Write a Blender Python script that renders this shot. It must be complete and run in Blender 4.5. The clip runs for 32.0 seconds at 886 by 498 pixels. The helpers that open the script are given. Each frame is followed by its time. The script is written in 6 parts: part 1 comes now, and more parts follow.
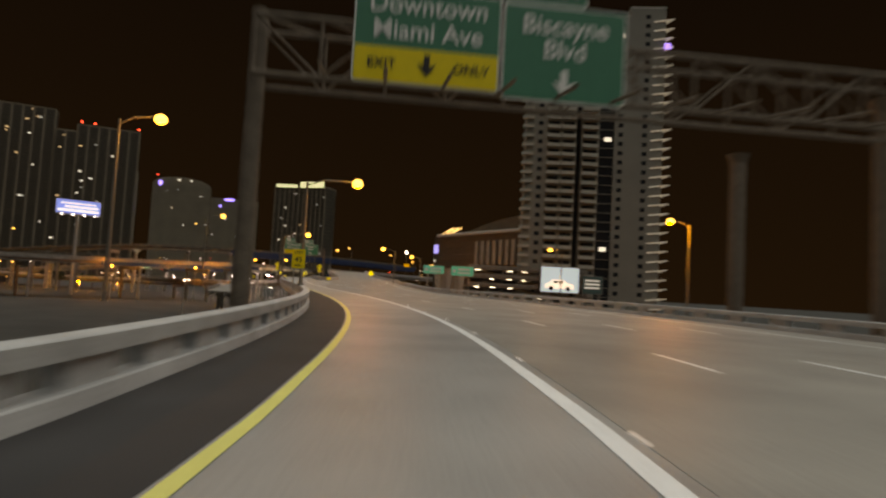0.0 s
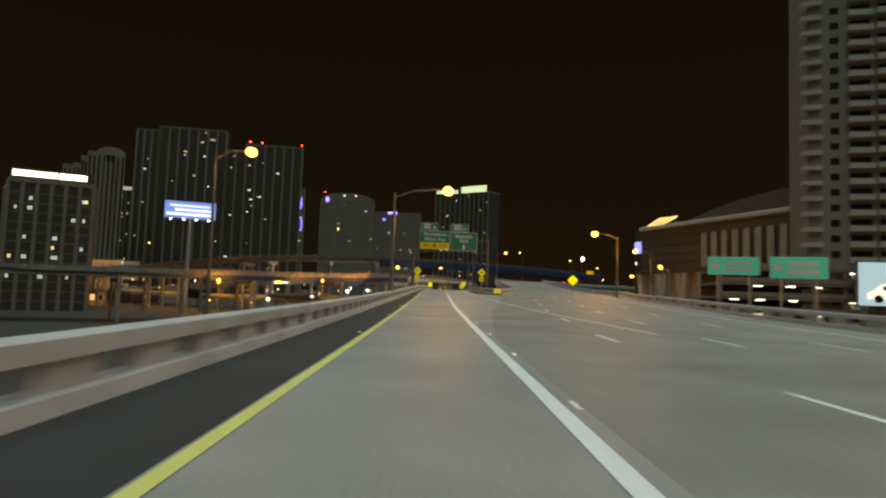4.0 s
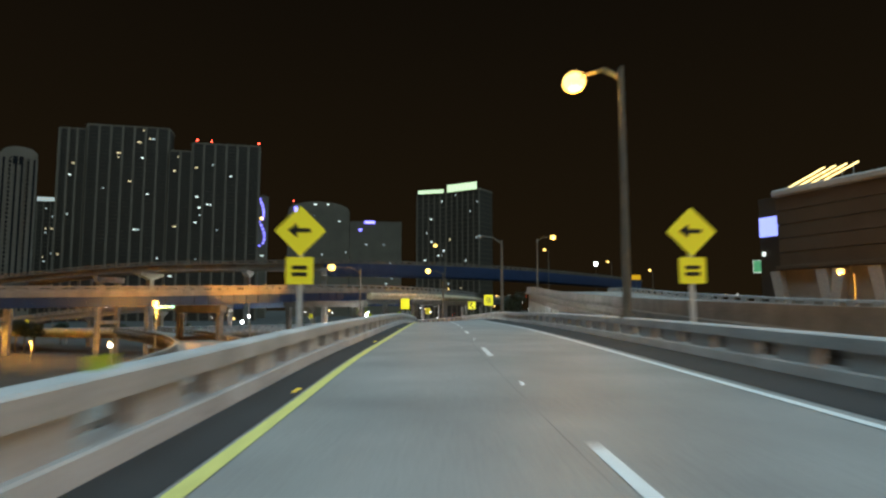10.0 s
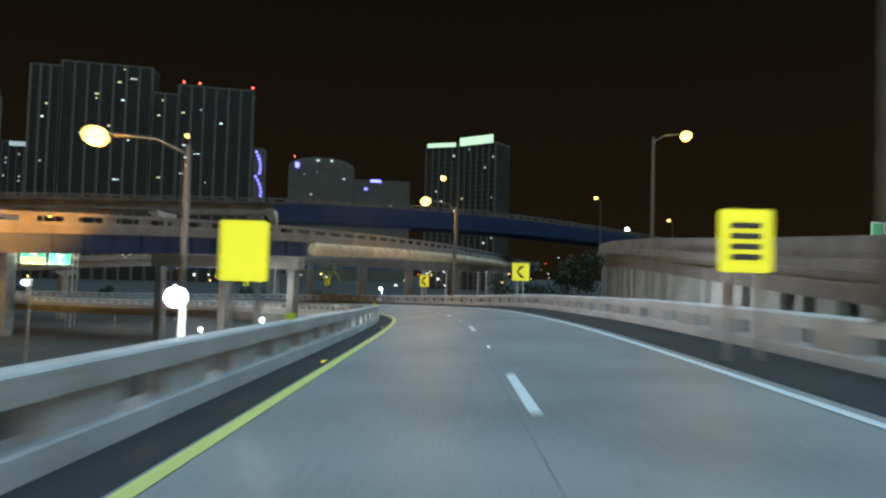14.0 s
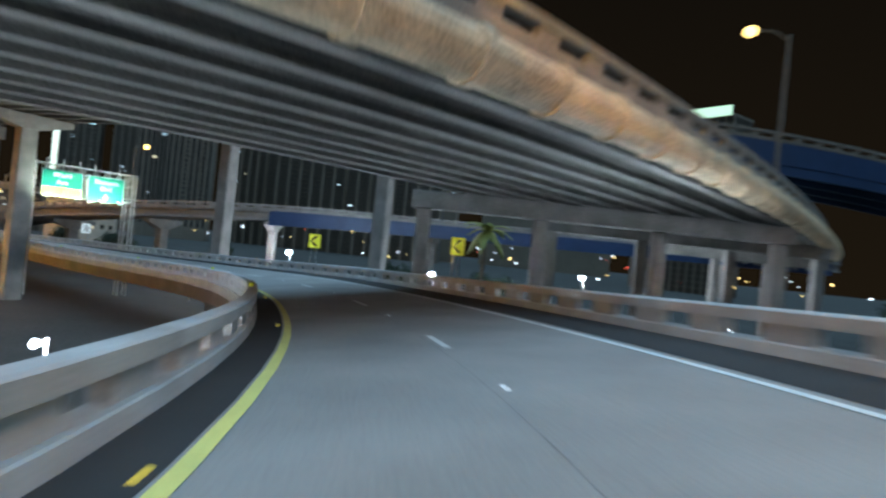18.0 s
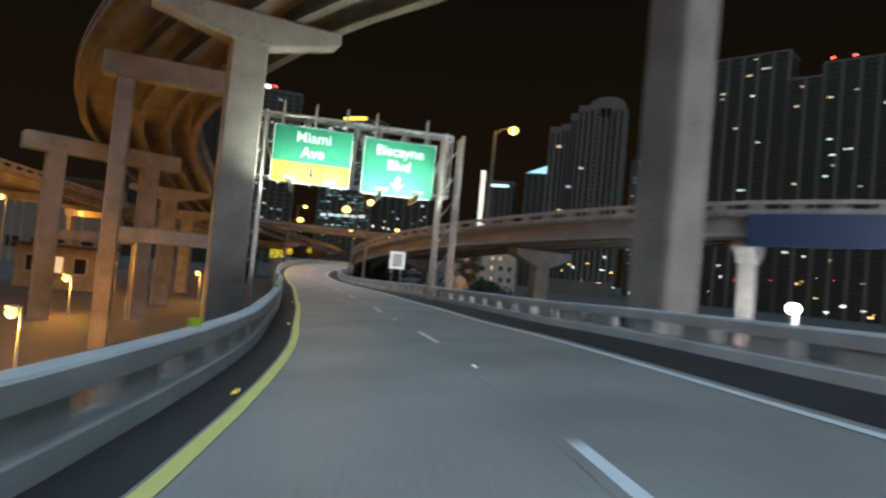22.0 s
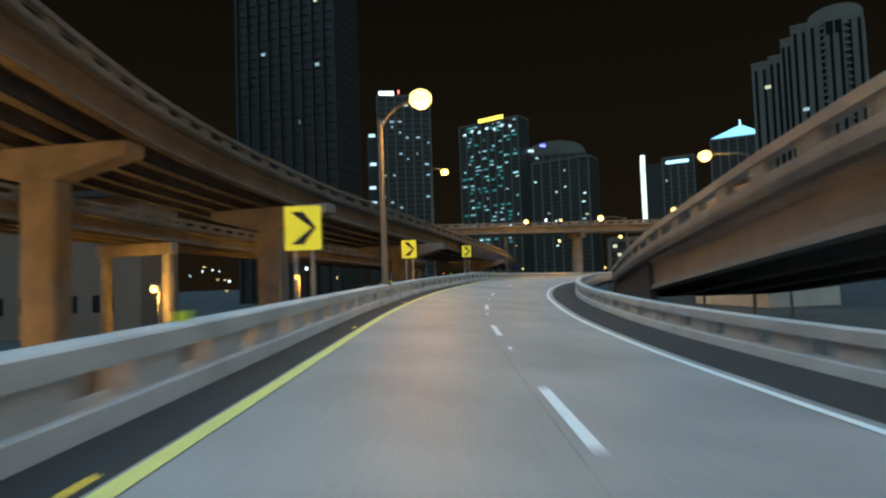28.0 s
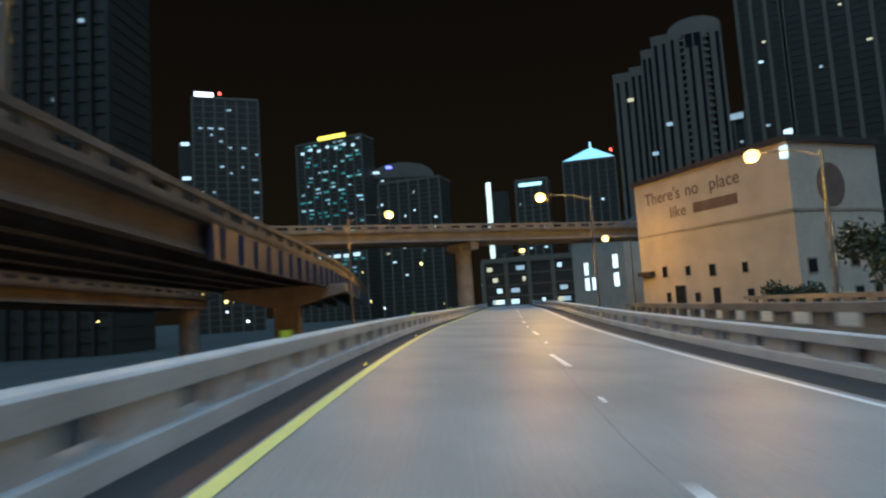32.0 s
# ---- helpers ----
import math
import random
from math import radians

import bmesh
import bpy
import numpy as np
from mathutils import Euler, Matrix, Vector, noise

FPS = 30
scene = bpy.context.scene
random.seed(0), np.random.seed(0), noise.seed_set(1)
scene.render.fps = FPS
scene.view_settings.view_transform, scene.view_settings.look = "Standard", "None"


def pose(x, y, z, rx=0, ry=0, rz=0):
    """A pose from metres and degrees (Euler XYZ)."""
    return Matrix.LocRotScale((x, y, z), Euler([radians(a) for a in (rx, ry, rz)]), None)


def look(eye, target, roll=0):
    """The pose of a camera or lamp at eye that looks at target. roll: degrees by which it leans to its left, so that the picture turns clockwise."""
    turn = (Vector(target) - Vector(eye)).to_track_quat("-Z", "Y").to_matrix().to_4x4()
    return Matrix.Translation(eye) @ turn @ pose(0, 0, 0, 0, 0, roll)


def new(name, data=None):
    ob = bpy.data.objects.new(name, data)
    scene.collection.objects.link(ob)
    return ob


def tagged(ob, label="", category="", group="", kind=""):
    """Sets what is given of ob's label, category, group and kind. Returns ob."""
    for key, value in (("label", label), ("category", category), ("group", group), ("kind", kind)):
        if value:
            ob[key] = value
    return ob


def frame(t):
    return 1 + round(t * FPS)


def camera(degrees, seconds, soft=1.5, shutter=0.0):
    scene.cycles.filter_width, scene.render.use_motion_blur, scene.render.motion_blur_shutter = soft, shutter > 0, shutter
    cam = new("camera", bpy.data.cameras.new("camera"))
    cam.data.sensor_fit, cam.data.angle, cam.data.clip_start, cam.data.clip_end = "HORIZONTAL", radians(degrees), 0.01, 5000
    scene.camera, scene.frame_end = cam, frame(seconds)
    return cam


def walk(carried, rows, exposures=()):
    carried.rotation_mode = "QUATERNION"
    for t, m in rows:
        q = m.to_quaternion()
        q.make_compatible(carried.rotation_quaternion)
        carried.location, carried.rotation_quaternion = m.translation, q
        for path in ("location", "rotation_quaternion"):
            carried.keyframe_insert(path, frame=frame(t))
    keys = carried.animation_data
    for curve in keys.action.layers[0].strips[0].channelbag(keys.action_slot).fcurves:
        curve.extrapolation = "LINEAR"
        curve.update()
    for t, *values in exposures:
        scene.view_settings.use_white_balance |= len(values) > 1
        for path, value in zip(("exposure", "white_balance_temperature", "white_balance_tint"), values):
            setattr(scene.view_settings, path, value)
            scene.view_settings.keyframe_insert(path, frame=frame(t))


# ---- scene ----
cam = camera(71.22, 32.0, soft=2.3, shutter=0.9)
# t, x, y, z, yaw, pitch, roll
PATH = [
    (0.0, -4.71, -105.76, -0.62, -14.73, 3.60, -3.14),
    (0.5, -2.64, -96.53, -0.58, -12.08, 3.83, -3.04),
    (1.0, -1.05, -87.12, -0.53, -9.44, 3.73, -2.93),
    (1.5, 0.05, -77.54, -0.48, -6.85, 4.01, -2.60),
    (2.0, 0.72, -67.84, -0.43, -4.52, 3.87, -2.42),
    (2.5, 1.01, -58.03, -0.37, -2.54, 4.04, -2.27),
    (3.0, 1.03, -48.18, -0.31, -1.15, 3.94, -2.10),
    (3.5, 0.89, -38.33, -0.26, -0.30, 3.99, -2.20),
    (4.0, 0.68, -28.55, -0.20, 0.54, 3.98, -2.00),
    (4.5, 0.45, -18.88, -0.14, 0.87, 3.99, -1.62),
    (5.0, 0.22, -9.36, -0.08, 0.68, 4.02, -1.19),
    (5.5, -0.00, 0.00, 0.00, 0.30, 4.06, -0.84),
    (6.0, -0.22, 9.18, 0.10, 0.46, 4.02, -0.69),
    (6.5, -0.46, 18.21, 0.23, 0.59, 4.17, -0.67),
    (7.0, -0.69, 27.12, 0.39, 0.57, 4.48, -0.77),
    (7.5, -0.93, 35.94, 0.58, 0.58, 4.65, -0.97),
    (8.0, -1.17, 44.69, 0.78, 0.51, 4.86, -0.83),
    (8.5, -1.37, 53.32, 0.99, 0.30, 5.10, -0.65),
    (9.0, -1.49, 61.76, 1.17, -0.04, 5.68, -0.62),
    (9.5, -1.52, 69.98, 1.33, -0.33, 5.78, -0.17),
    (10.0, -1.47, 77.98, 1.47, -0.84, 5.41, -0.03),
    (10.5, -1.36, 85.80, 1.57, -1.14, 4.85, 0.18),
    (11.0, -1.22, 93.43, 1.66, -1.20, 4.63, 0.14),
    (11.5, -1.08, 100.90, 1.71, -0.82, 4.28, -0.29),
    (12.0, -0.97, 108.23, 1.74, -0.57, 3.92, -0.51),
    (12.5, -0.89, 115.43, 1.74, -0.36, 3.52, -0.51),
    (13.0, -0.84, 122.56, 1.71, -0.14, 2.97, -0.50),
    (13.5, -0.82, 129.66, 1.65, 0.01, 2.51, -0.85),
    (14.0, -0.80, 136.76, 1.55, -0.03, 2.30, -1.56),
    (14.5, -0.80, 143.87, 1.42, -0.03, 2.07, -2.48),
    (15.0, -0.81, 151.00, 1.26, 0.22, 1.68, -3.42),
    (15.5, -0.91, 158.13, 1.05, 0.97, 1.14, -4.22),
    (16.0, -1.19, 165.26, 0.80, 2.62, 0.64, -4.70),
    (16.5, -1.78, 172.35, 0.51, 5.41, 0.89, -5.47),
    (17.0, -2.83, 179.38, 0.17, 9.22, 0.24, -5.88),
    (17.5, -4.47, 186.30, -0.19, 13.72, -0.02, -5.69),
    (18.0, -6.74, 193.09, -0.56, 18.20, 0.28, -5.92),
    (18.5, -9.61, 199.70, -0.90, 23.09, 0.48, -5.90),
    (19.0, -13.01, 206.09, -1.23, 27.79, 0.02, -5.87),
    (19.5, -16.91, 212.16, -1.53, 32.51, 0.37, -5.85),
    (20.0, -21.19, 217.91, -1.80, 37.17, 0.65, -5.63),
    (20.5, -25.89, 223.32, -2.07, 41.76, 0.95, -5.54),
    (21.0, -31.02, 228.39, -2.35, 45.87, 1.14, -5.76),
    (21.5, -36.60, 233.04, -2.63, 49.98, 1.68, -5.56),
    (22.0, -42.53, 237.28, -2.91, 54.53, 1.91, -5.36),
    (22.5, -48.73, 241.13, -3.17, 59.12, 2.23, -5.18),
    (23.0, -55.17, 244.61, -3.38, 63.70, 2.55, -5.27),
    (23.5, -61.82, 247.73, -3.55, 67.07, 2.73, -4.64),
    (24.0, -68.63, 250.59, -3.67, 68.70, 2.46, -4.36),
    (24.5, -75.55, 253.27, -3.77, 69.96, 2.31, -3.71),
    (25.0, -82.55, 255.86, -3.84, 70.37, 2.35, -3.10),
    (25.5, -89.61, 258.43, -3.91, 70.10, 2.45, -2.04),
    (26.0, -96.73, 261.03, -3.98, 69.81, 2.64, -1.15),
    (26.5, -103.88, 263.68, -4.05, 69.50, 2.70, -0.37),
    (27.0, -111.05, 266.38, -4.11, 69.15, 2.62, 0.37),
    (27.5, -118.24, 269.14, -4.16, 68.78, 2.57, 1.14),
    (28.0, -125.43, 271.97, -4.18, 68.41, 2.93, 2.02),
    (28.5, -132.59, 274.92, -4.16, 67.71, 3.26, 2.85),
    (29.0, -139.71, 277.95, -4.09, 66.47, 3.60, 3.31),
    (29.5, -146.77, 281.08, -3.97, 65.35, 4.10, 3.30),
    (30.0, -153.74, 284.42, -3.81, 63.48, 4.50, 3.22),
    (30.5, -160.62, 287.99, -3.64, 61.85, 4.97, 3.17),
    (31.0, -167.38, 291.79, -3.45, 60.54, 5.19, 3.28),
    (31.5, -174.02, 295.89, -3.25, 56.96, 5.30, 3.32),
    (32.0, -180.53, 300.30, -3.04, 54.06, 5.22, 3.63),
]
walk(cam, [(t, pose(x, y, z, 90 + pi, ro, ya)) for t, x, y, z, ya, pi, ro in PATH],
     exposures=[(0, 0.1, 13000, 30), (2, 0.15, 11600, 18), (4, 0.15, 9800, 10), (7, 0.1, 7500, 5), (7.9, 0.0, 6600, 2), (9, 0.3, 7000, 4), (10.3, 0.35, 7400, 6), (11, 0.35, 6900, 2), (12, 0.3, 6500, 0), (15.8, 0.3, 6500, 8), (17.4, 0.2, 6300, 8),
                (18.8, 0.75, 5400, 3), (20.2, 0.6, 6600, 22), (21.5, 0.2, 7000, 20), (23.2, 0.0, 6500, 9), (24, 0.45, 8400, 32), (25.5, 0.45, 7600, 18), (27.5, 0.2, 6000, 2), (30, 0.2, 5600, 0), (32, 0.1, 5500, 4)])

# ---- night sky ----
world = bpy.data.worlds.new("night")
scene.world = world
world.use_nodes = True
wn, wl = world.node_tree.nodes, world.node_tree.links
bg = wn["Background"]
geo = wn.new("ShaderNodeTexCoord")
sep = wn.new("ShaderNodeSeparateXYZ")
grad = wn.new("ShaderNodeValToRGB")
wl.new(geo.outputs["Generated"], sep.inputs[0])
wl.new(sep.outputs["Z"], grad.inputs[0])
grad.color_ramp.elements[0].position, grad.color_ramp.elements[0].color = 0.0, (0.0095, 0.0062, 0.0031, 1)
grad.color_ramp.elements[1].position, grad.color_ramp.elements[1].color = 0.6, (0.0027, 0.0022, 0.0017, 1)
wl.new(grad.outputs[0], bg.inputs[0])
bg.inputs[1].default_value = 1.0

# soft overhead sun, added in place of the car's headlights on the road
fill_sun = bpy.data.lights.new("headlight_fill", "SUN")
fill_sun.energy, fill_sun.color, fill_sun.angle = 2.45, (0.50, 0.77, 1.0), radians(95)
mo = new("headlight_fill", fill_sun)
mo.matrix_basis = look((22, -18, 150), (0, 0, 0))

SODIUM = (1.0, 0.42, 0.06)
COOL = (0.80, 0.90, 1.0)


# ---- materials ----
def mat(name, color, rough=0.7, metal=0.0, vary=0.25, scale=3.0, fine=40.0, bump=0.15, island=0.0):
    m = bpy.data.materials.new(name)
    m.use_nodes = True
    n, l = m.node_tree.nodes, m.node_tree.links
    b = n["Principled BSDF"]
    b.inputs["Roughness"].default_value, b.inputs["Metallic"].default_value = rough, metal
    tc = n.new("ShaderNodeTexCoord")
    n1, n2 = n.new("ShaderNodeTexNoise"), n.new("ShaderNodeTexNoise")
    n1.inputs["Scale"].default_value, n1.inputs["Detail"].default_value = scale, 5
    n2.inputs["Scale"].default_value, n2.inputs["Detail"].default_value = fine, 3
    add = n.new("ShaderNodeMath")
    add.operation = "ADD"
    hsv = n.new("ShaderNodeHueSaturation")
    hsv.inputs["Color"].default_value = (*color, 1)
    mr = n.new("ShaderNodeMapRange")
    mr.inputs["From Min"].default_value, mr.inputs["From Max"].default_value = 0.65, 1.35
    mr.inputs["To Min"].default_value, mr.inputs["To Max"].default_value = 1 - vary, 1 + vary
    for t in (n1, n2):
        l.new(tc.outputs["Object"], t.inputs["Vector"])
    l.new(n1.outputs["Fac"], add.inputs[0])
    l.new(n2.outputs["Fac"], add.inputs[1])
    l.new(add.outputs[0], mr.inputs["Value"])
    if island:
        oi, mul, mm = n.new("ShaderNodeObjectInfo"), n.new("ShaderNodeMapRange"), n.new("ShaderNodeMath")
        mul.inputs["To Min"].default_value, mul.inputs["To Max"].default_value = 1 - island, 1 + island
        mm.operation = "MULTIPLY"
        l.new(oi.outputs["Random"], mul.inputs["Value"])
        l.new(mul.outputs[0], mm.inputs[0])
        l.new(mr.outputs[0], mm.inputs[1])
        l.new(mm.outputs[0], hsv.inputs["Value"])
    else:
        l.new(mr.outputs[0], hsv.inputs["Value"])
    l.new(hsv.outputs[0], b.inputs["Base Color"])
    if bump:
        bp = n.new("ShaderNodeBump")
        bp.inputs["Strength"].default_value, bp.inputs["Distance"].default_value = bump, 0.02
        l.new(n2.outputs["Fac"], bp.inputs["Height"])
        l.new(bp.outputs[0], b.inputs["Normal"])
    return m


def glow(name, color, strength):
    m = bpy.data.materials.new(name)
    m.use_nodes = True
    b = m.node_tree.nodes["Principled BSDF"]
    b.inputs["Base Color"].default_value = (*[min(1, c) for c in color], 1)
    b.inputs["Emission Color"].default_value = (*color, 1)
    b.inputs["Emission Strength"].default_value = strength
    return m


M_ROAD = mat("grey grooved concrete road", (0.295, 0.29, 0.28), 0.52, vary=0.35, scale=0.35, fine=25)
# road concrete again, with the motorway's dimmer, oranger light put into its colour
M_DIMROAD = mat("motorway concrete browned for dim orange light", (0.255, 0.24, 0.215), 0.6, vary=0.35, scale=0.3, fine=22)
M_ASPH = mat("dark asphalt", (0.03, 0.03, 0.031), 0.8, vary=0.35, scale=0.6, fine=60)
M_CONC = mat("weathered concrete", (0.21, 0.197, 0.178), 0.85, vary=0.4, scale=0.6, fine=14, island=0.08)
M_BARR = mat("pale barrier concrete", (0.44, 0.45, 0.45), 0.75, vary=0.3, scale=0.8, fine=20, island=0.1)
# overpass concrete with its dim lighting painted in as a darker base colour
M_DIMSTAIN = mat("mottled overpass concrete darkened for dim light", (0.135, 0.118, 0.096), 0.88, vary=0.5, scale=0.35, fine=9, island=0.06)
M_GIRD = mat("girder concrete", (0.18, 0.17, 0.155), 0.85, vary=0.35, scale=0.4, fine=10)
M_BLUE = mat("blue painted steel", (0.012, 0.032, 0.085), 0.5, vary=0.25, scale=0.5, fine=12)
M_WHITE = mat("worn white road paint", (0.80, 0.82, 0.82), 0.6, vary=0.2, scale=6, fine=60)
M_YELL = mat("worn yellow road paint", (0.74, 0.70, 0.22), 0.6, vary=0.2, scale=6, fine=60)
M_STEEL = mat("galvanised steel", (0.42, 0.42, 0.40), 0.45, 0.7, vary=0.2, scale=4, fine=50, bump=0.05)
# brown weathering, with the unlit gantries' shade mixed into the base colour
M_DIMRUST = mat("weathered brown steel darkened as unlit", (0.14, 0.105, 0.08), 0.75, vary=0.35, scale=2, fine=25, bump=0.1)
M_POLE = mat("weathered lamp post steel", (0.15, 0.132, 0.108), 0.7, 0.2, vary=0.3, scale=2, fine=30, bump=0.05)
M_GREEN = mat("green sign sheeting", (0.007, 0.18, 0.11), 0.5, vary=0.08, bump=0)
M_SIGNW = mat("white sign sheeting", (0.7, 0.72, 0.7), 0.5, vary=0.05, bump=0)
M_SIGNY = mat("yellow sign sheeting", (0.85, 0.62, 0.02), 0.5, vary=0.08, bump=0)
M_BLACK = mat("black sign lettering", (0.012, 0.012, 0.012), 0.6, vary=0.1, bump=0)
M_GRASS = mat("dark rough ground", (0.035, 0.034, 0.03), 0.95, vary=0.5, scale=0.08, fine=3)
M_FACADE = mat("pale stucco facade", (0.45, 0.44, 0.41), 0.8, vary=0.15, scale=0.05, fine=2, bump=0.05)
M_RIB = mat("grey facade ribs", (0.18, 0.148, 0.108), 0.8, vary=0.2, scale=0.05, fine=2, bump=0.05)
M_DARKF = mat("dark glass facade", (0.048, 0.039, 0.028), 0.5, vary=0.2, scale=0.1, fine=2, bump=0)
M_GLASS = mat("dark window glass", (0.02, 0.022, 0.025), 0.12, vary=0.2, scale=0.3, bump=0)
M_LEAF = mat("night foliage", (0.015, 0.028, 0.009), 0.7, vary=0.5, scale=1.5, fine=9)
M_BARK = mat("bark", (0.12, 0.09, 0.06), 0.9, vary=0.4, scale=3, fine=20)
M_LENS = glow("sodium lamp lens", (1.0, 0.64, 0.17), 3.2)
M_FLOOD = glow("white floodlight lens", (0.80, 0.90, 1.0), 8)
M_WIN = glow("lit window", (0.78, 0.95, 1.0), 1.0)
M_WIND = glow("dim lit window", (0.75, 0.9, 0.95), 0.35)
M_WINW = glow("warm lit window", (1.0, 0.82, 0.5), 0.6)
# the reflector's headlight glint is painted on as emission
M_REFL = glow("white reflector with emissive glint", (0.9, 0.95, 1.0), 0.6)


# ---- building blocks ----
def mesh(name, verts, faces, m):
    me = bpy.data.meshes.new(name)
    me.from_pydata([tuple(map(float, v)) for v in verts], [], [tuple(map(int, f)) for f in faces])
    me.materials.append(m)
    me.update()
    return me


def recalc(me):
    bm = bmesh.new()
    bm.from_mesh(me)
    bmesh.ops.recalc_face_normals(bm, faces=bm.faces)
    bm.to_mesh(me)
    bm.free()
    return me


def child(name, me, parent, label="", at=None):
    ob = new(name, me)
    ob.parent = parent
    if at is not None:
        ob.matrix_basis = at
    if label:
        tagged(ob, label)
    return ob


def part(name, bm, material, parent=None, label="", bevel=0.0, at=None):
    if bevel:
        bmesh.ops.bevel(bm, geom=bm.edges, offset=bevel, segments=1, affect="EDGES")
    me = bpy.data.meshes.new(name)
    bm.to_mesh(me)
    bm.free()
    me.materials.append(material)
    return child(name, me, parent, label, at)


def box(bm, x0, x1, y0, y1, z0, z1):
    v = [bm.verts.new((x, y, z)) for z in (z0, z1) for y in (y0, y1) for x in (x0, x1)]
    for f in ((0, 2, 3, 1), (4, 5, 7, 6), (0, 1, 5, 4), (2, 6, 7, 3), (0, 4, 6, 2), (1, 3, 7, 5)):
        bm.faces.new([v[i] for i in f])
    return bm


def boxes(*dims):
    bm = bmesh.new()
    for d in dims:
        box(bm, *d)
    return bm


def tube(bm, a, b, r0, r1=None, n=10):
    a, b = Vector(a), Vector(b)
    r1 = r0 if r1 is None else r1
    q = (b - a).to_track_quat("Z", "Y").to_matrix()
    rings = [[bm.verts.new(c + q @ Vector((r * math.cos(k * math.tau / n), r * math.sin(k * math.tau / n), 0))) for k in range(n)] for c, r in ((a, r0), (b, r1))]
    for k in range(n):
        bm.faces.new((rings[0][k], rings[0][(k + 1) % n], rings[1][(k + 1) % n], rings[1][k]))
    bm.faces.new(rings[0][::-1])
    bm.faces.new(rings[1])
    return bm


def empty(name, label, category, group="", kind="", at=None):
    ob = new(name)
    if at is not None:
        ob.matrix_basis = at
    return tagged(ob, label, category, group, kind)


def spline(pts, step=2.0):
    """Points along a smooth curve through pts, about step apart; all columns are carried."""
    p = np.array(pts, float)
    p = np.vstack([2 * p[0] - p[1], p, 2 * p[-1] - p[-2]])
    out = []
    for i in range(1, len(p) - 2):
        n = max(1, int(np.linalg.norm(p[i + 1][:2] - p[i][:2]) / step))
        for k in range(n):
            s = k / n
            out.append(0.5 * (2 * p[i] + (p[i + 1] - p[i - 1]) * s + (2 * p[i - 1] - 5 * p[i] + 4 * p[i + 1] - p[i + 2]) * s * s
                              + (3 * p[i] - p[i - 1] - 3 * p[i + 1] + p[i + 2]) * s ** 3))
    out.append(p[-2])
    return np.array(out)


class Line:
    """A road's line: places, level right-hand directions, bank, and length along it."""

    def __init__(self, pts, bank=None):
        self.p = np.array(pts, float)[:, :3]
        d = np.gradient(self.p[:, :2], axis=0)
        d /= np.linalg.norm(d, axis=1)[:, None]
        self.fwd = d
        self.right = np.stack([d[:, 1], -d[:, 0]], 1)
        self.bank = np.zeros(len(self.p)) if bank is None else np.array(bank)
        self.s = np.concatenate([[0], np.cumsum(np.linalg.norm(np.diff(self.p, axis=0), axis=1))])

    def at(self, s, u=0.0, v=0.0):
        g = lambda a: np.interp(s, self.s, a)
        x, y, z = (g(self.p[:, i]) for i in range(3))
        rx, ry = g(self.right[:, 0]), g(self.right[:, 1])
        k = math.tan(math.radians(g(self.bank)))
        return Vector((x + rx * u, y + ry * u, z - k * u + v))

    def place(self, s, u=0.0, v=0.0, upright=False):
        """A pose at s: x to the right, y ahead, z up."""
        g = lambda a: np.interp(s, self.s, a)
        b = 0 if upright else math.radians(g(self.bank))
        h = math.atan2(-g(self.fwd[:, 0]), g(self.fwd[:, 1]))
        c = 0 if upright else math.atan2(self.at(s + 1.5, u).z - self.at(s - 1.5, u).z, 3.0)
        return Matrix.Translation(self.at(s, u, v)) @ Matrix.Rotation(h, 4, "Z") @ Matrix.Rotation(c, 4, "X") @ Matrix.Rotation(b, 4, "Y")

    def sweep(self, name, profile, m, parent=None, label="", s0=None, s1=None, closed=True):
        """A strip or beam with the cross-section profile, [(u, v)], from s0 to s1; u may be a function of s."""
        s0, s1 = (0 if s0 is None else s0), (self.s[-1] if s1 is None else s1)
        st = [s0] + [s for s in self.s if s0 + 0.3 < s < s1 - 0.3] + [s1]
        vs, k = [], len(profile)
        for s in st:
            for u, v in profile:
                vs.append(self.at(s, u(s) if callable(u) else u, v))
        fs = []
        for i in range(len(st) - 1):
            for j in range(k if closed else k - 1):
                a, b = i * k + j, i * k + (j + 1) % k
                fs.append((a, b, b + k, a + k))
        if closed:
            fs += [tuple(range(k))[::-1], tuple(range((len(st) - 1) * k, len(st) * k))]
        return child(name, recalc(mesh(name, vs, fs, m)), parent, label)


# ---- the ramp's own line: its yellow edge line ----
OFFSET = [(0, 1.75), (1.4, 1.68), (3.4, 1.96), (6.4, 2.02), (7.9, 1.77), (9.4, 1.7), (11, 2.2), (13.5, 2.3), (16.4, 1.75), (17.4, 1.4), (18.4, 1.38), (19.4, 1.5), (21, 1.45), (22, 1.6), (22.9, 1.9), (23.5, 2.2), (24.4, 2.2), (25.4, 1.9), (28.4, 2.32), (29.4, 2.55), (30.5, 2.45), (31.4, 2.05), (32, 1.88)]
EYE = 1.45
TILT = 0.5
rows = np.array(PATH)
ref = Line(rows[:, 1:4])
off = np.interp(rows[:, 0], *zip(*OFFSET))
bank = rows[:, 6] + TILT
bank[rows[:, 0] < 13.5] = np.interp(rows[rows[:, 0] < 13.5, 0], [0, 2.5, 4, 13.5], [-2.0, -1.5, 0, -0.4])
edge = [(x - off[i] * ref.right[i][0], y - off[i] * ref.right[i][1], z - EYE + math.tan(math.radians(bank[i])) * off[i], bank[i]) for i, (x, y, z) in enumerate(rows[:, 1:4])]
a, b = np.array(edge[0]), np.array(edge[1])
back = [tuple(a + (a - b) * k + np.array([-0.05 * k * k, 0, 0, 0])) for k in (8, 4)]
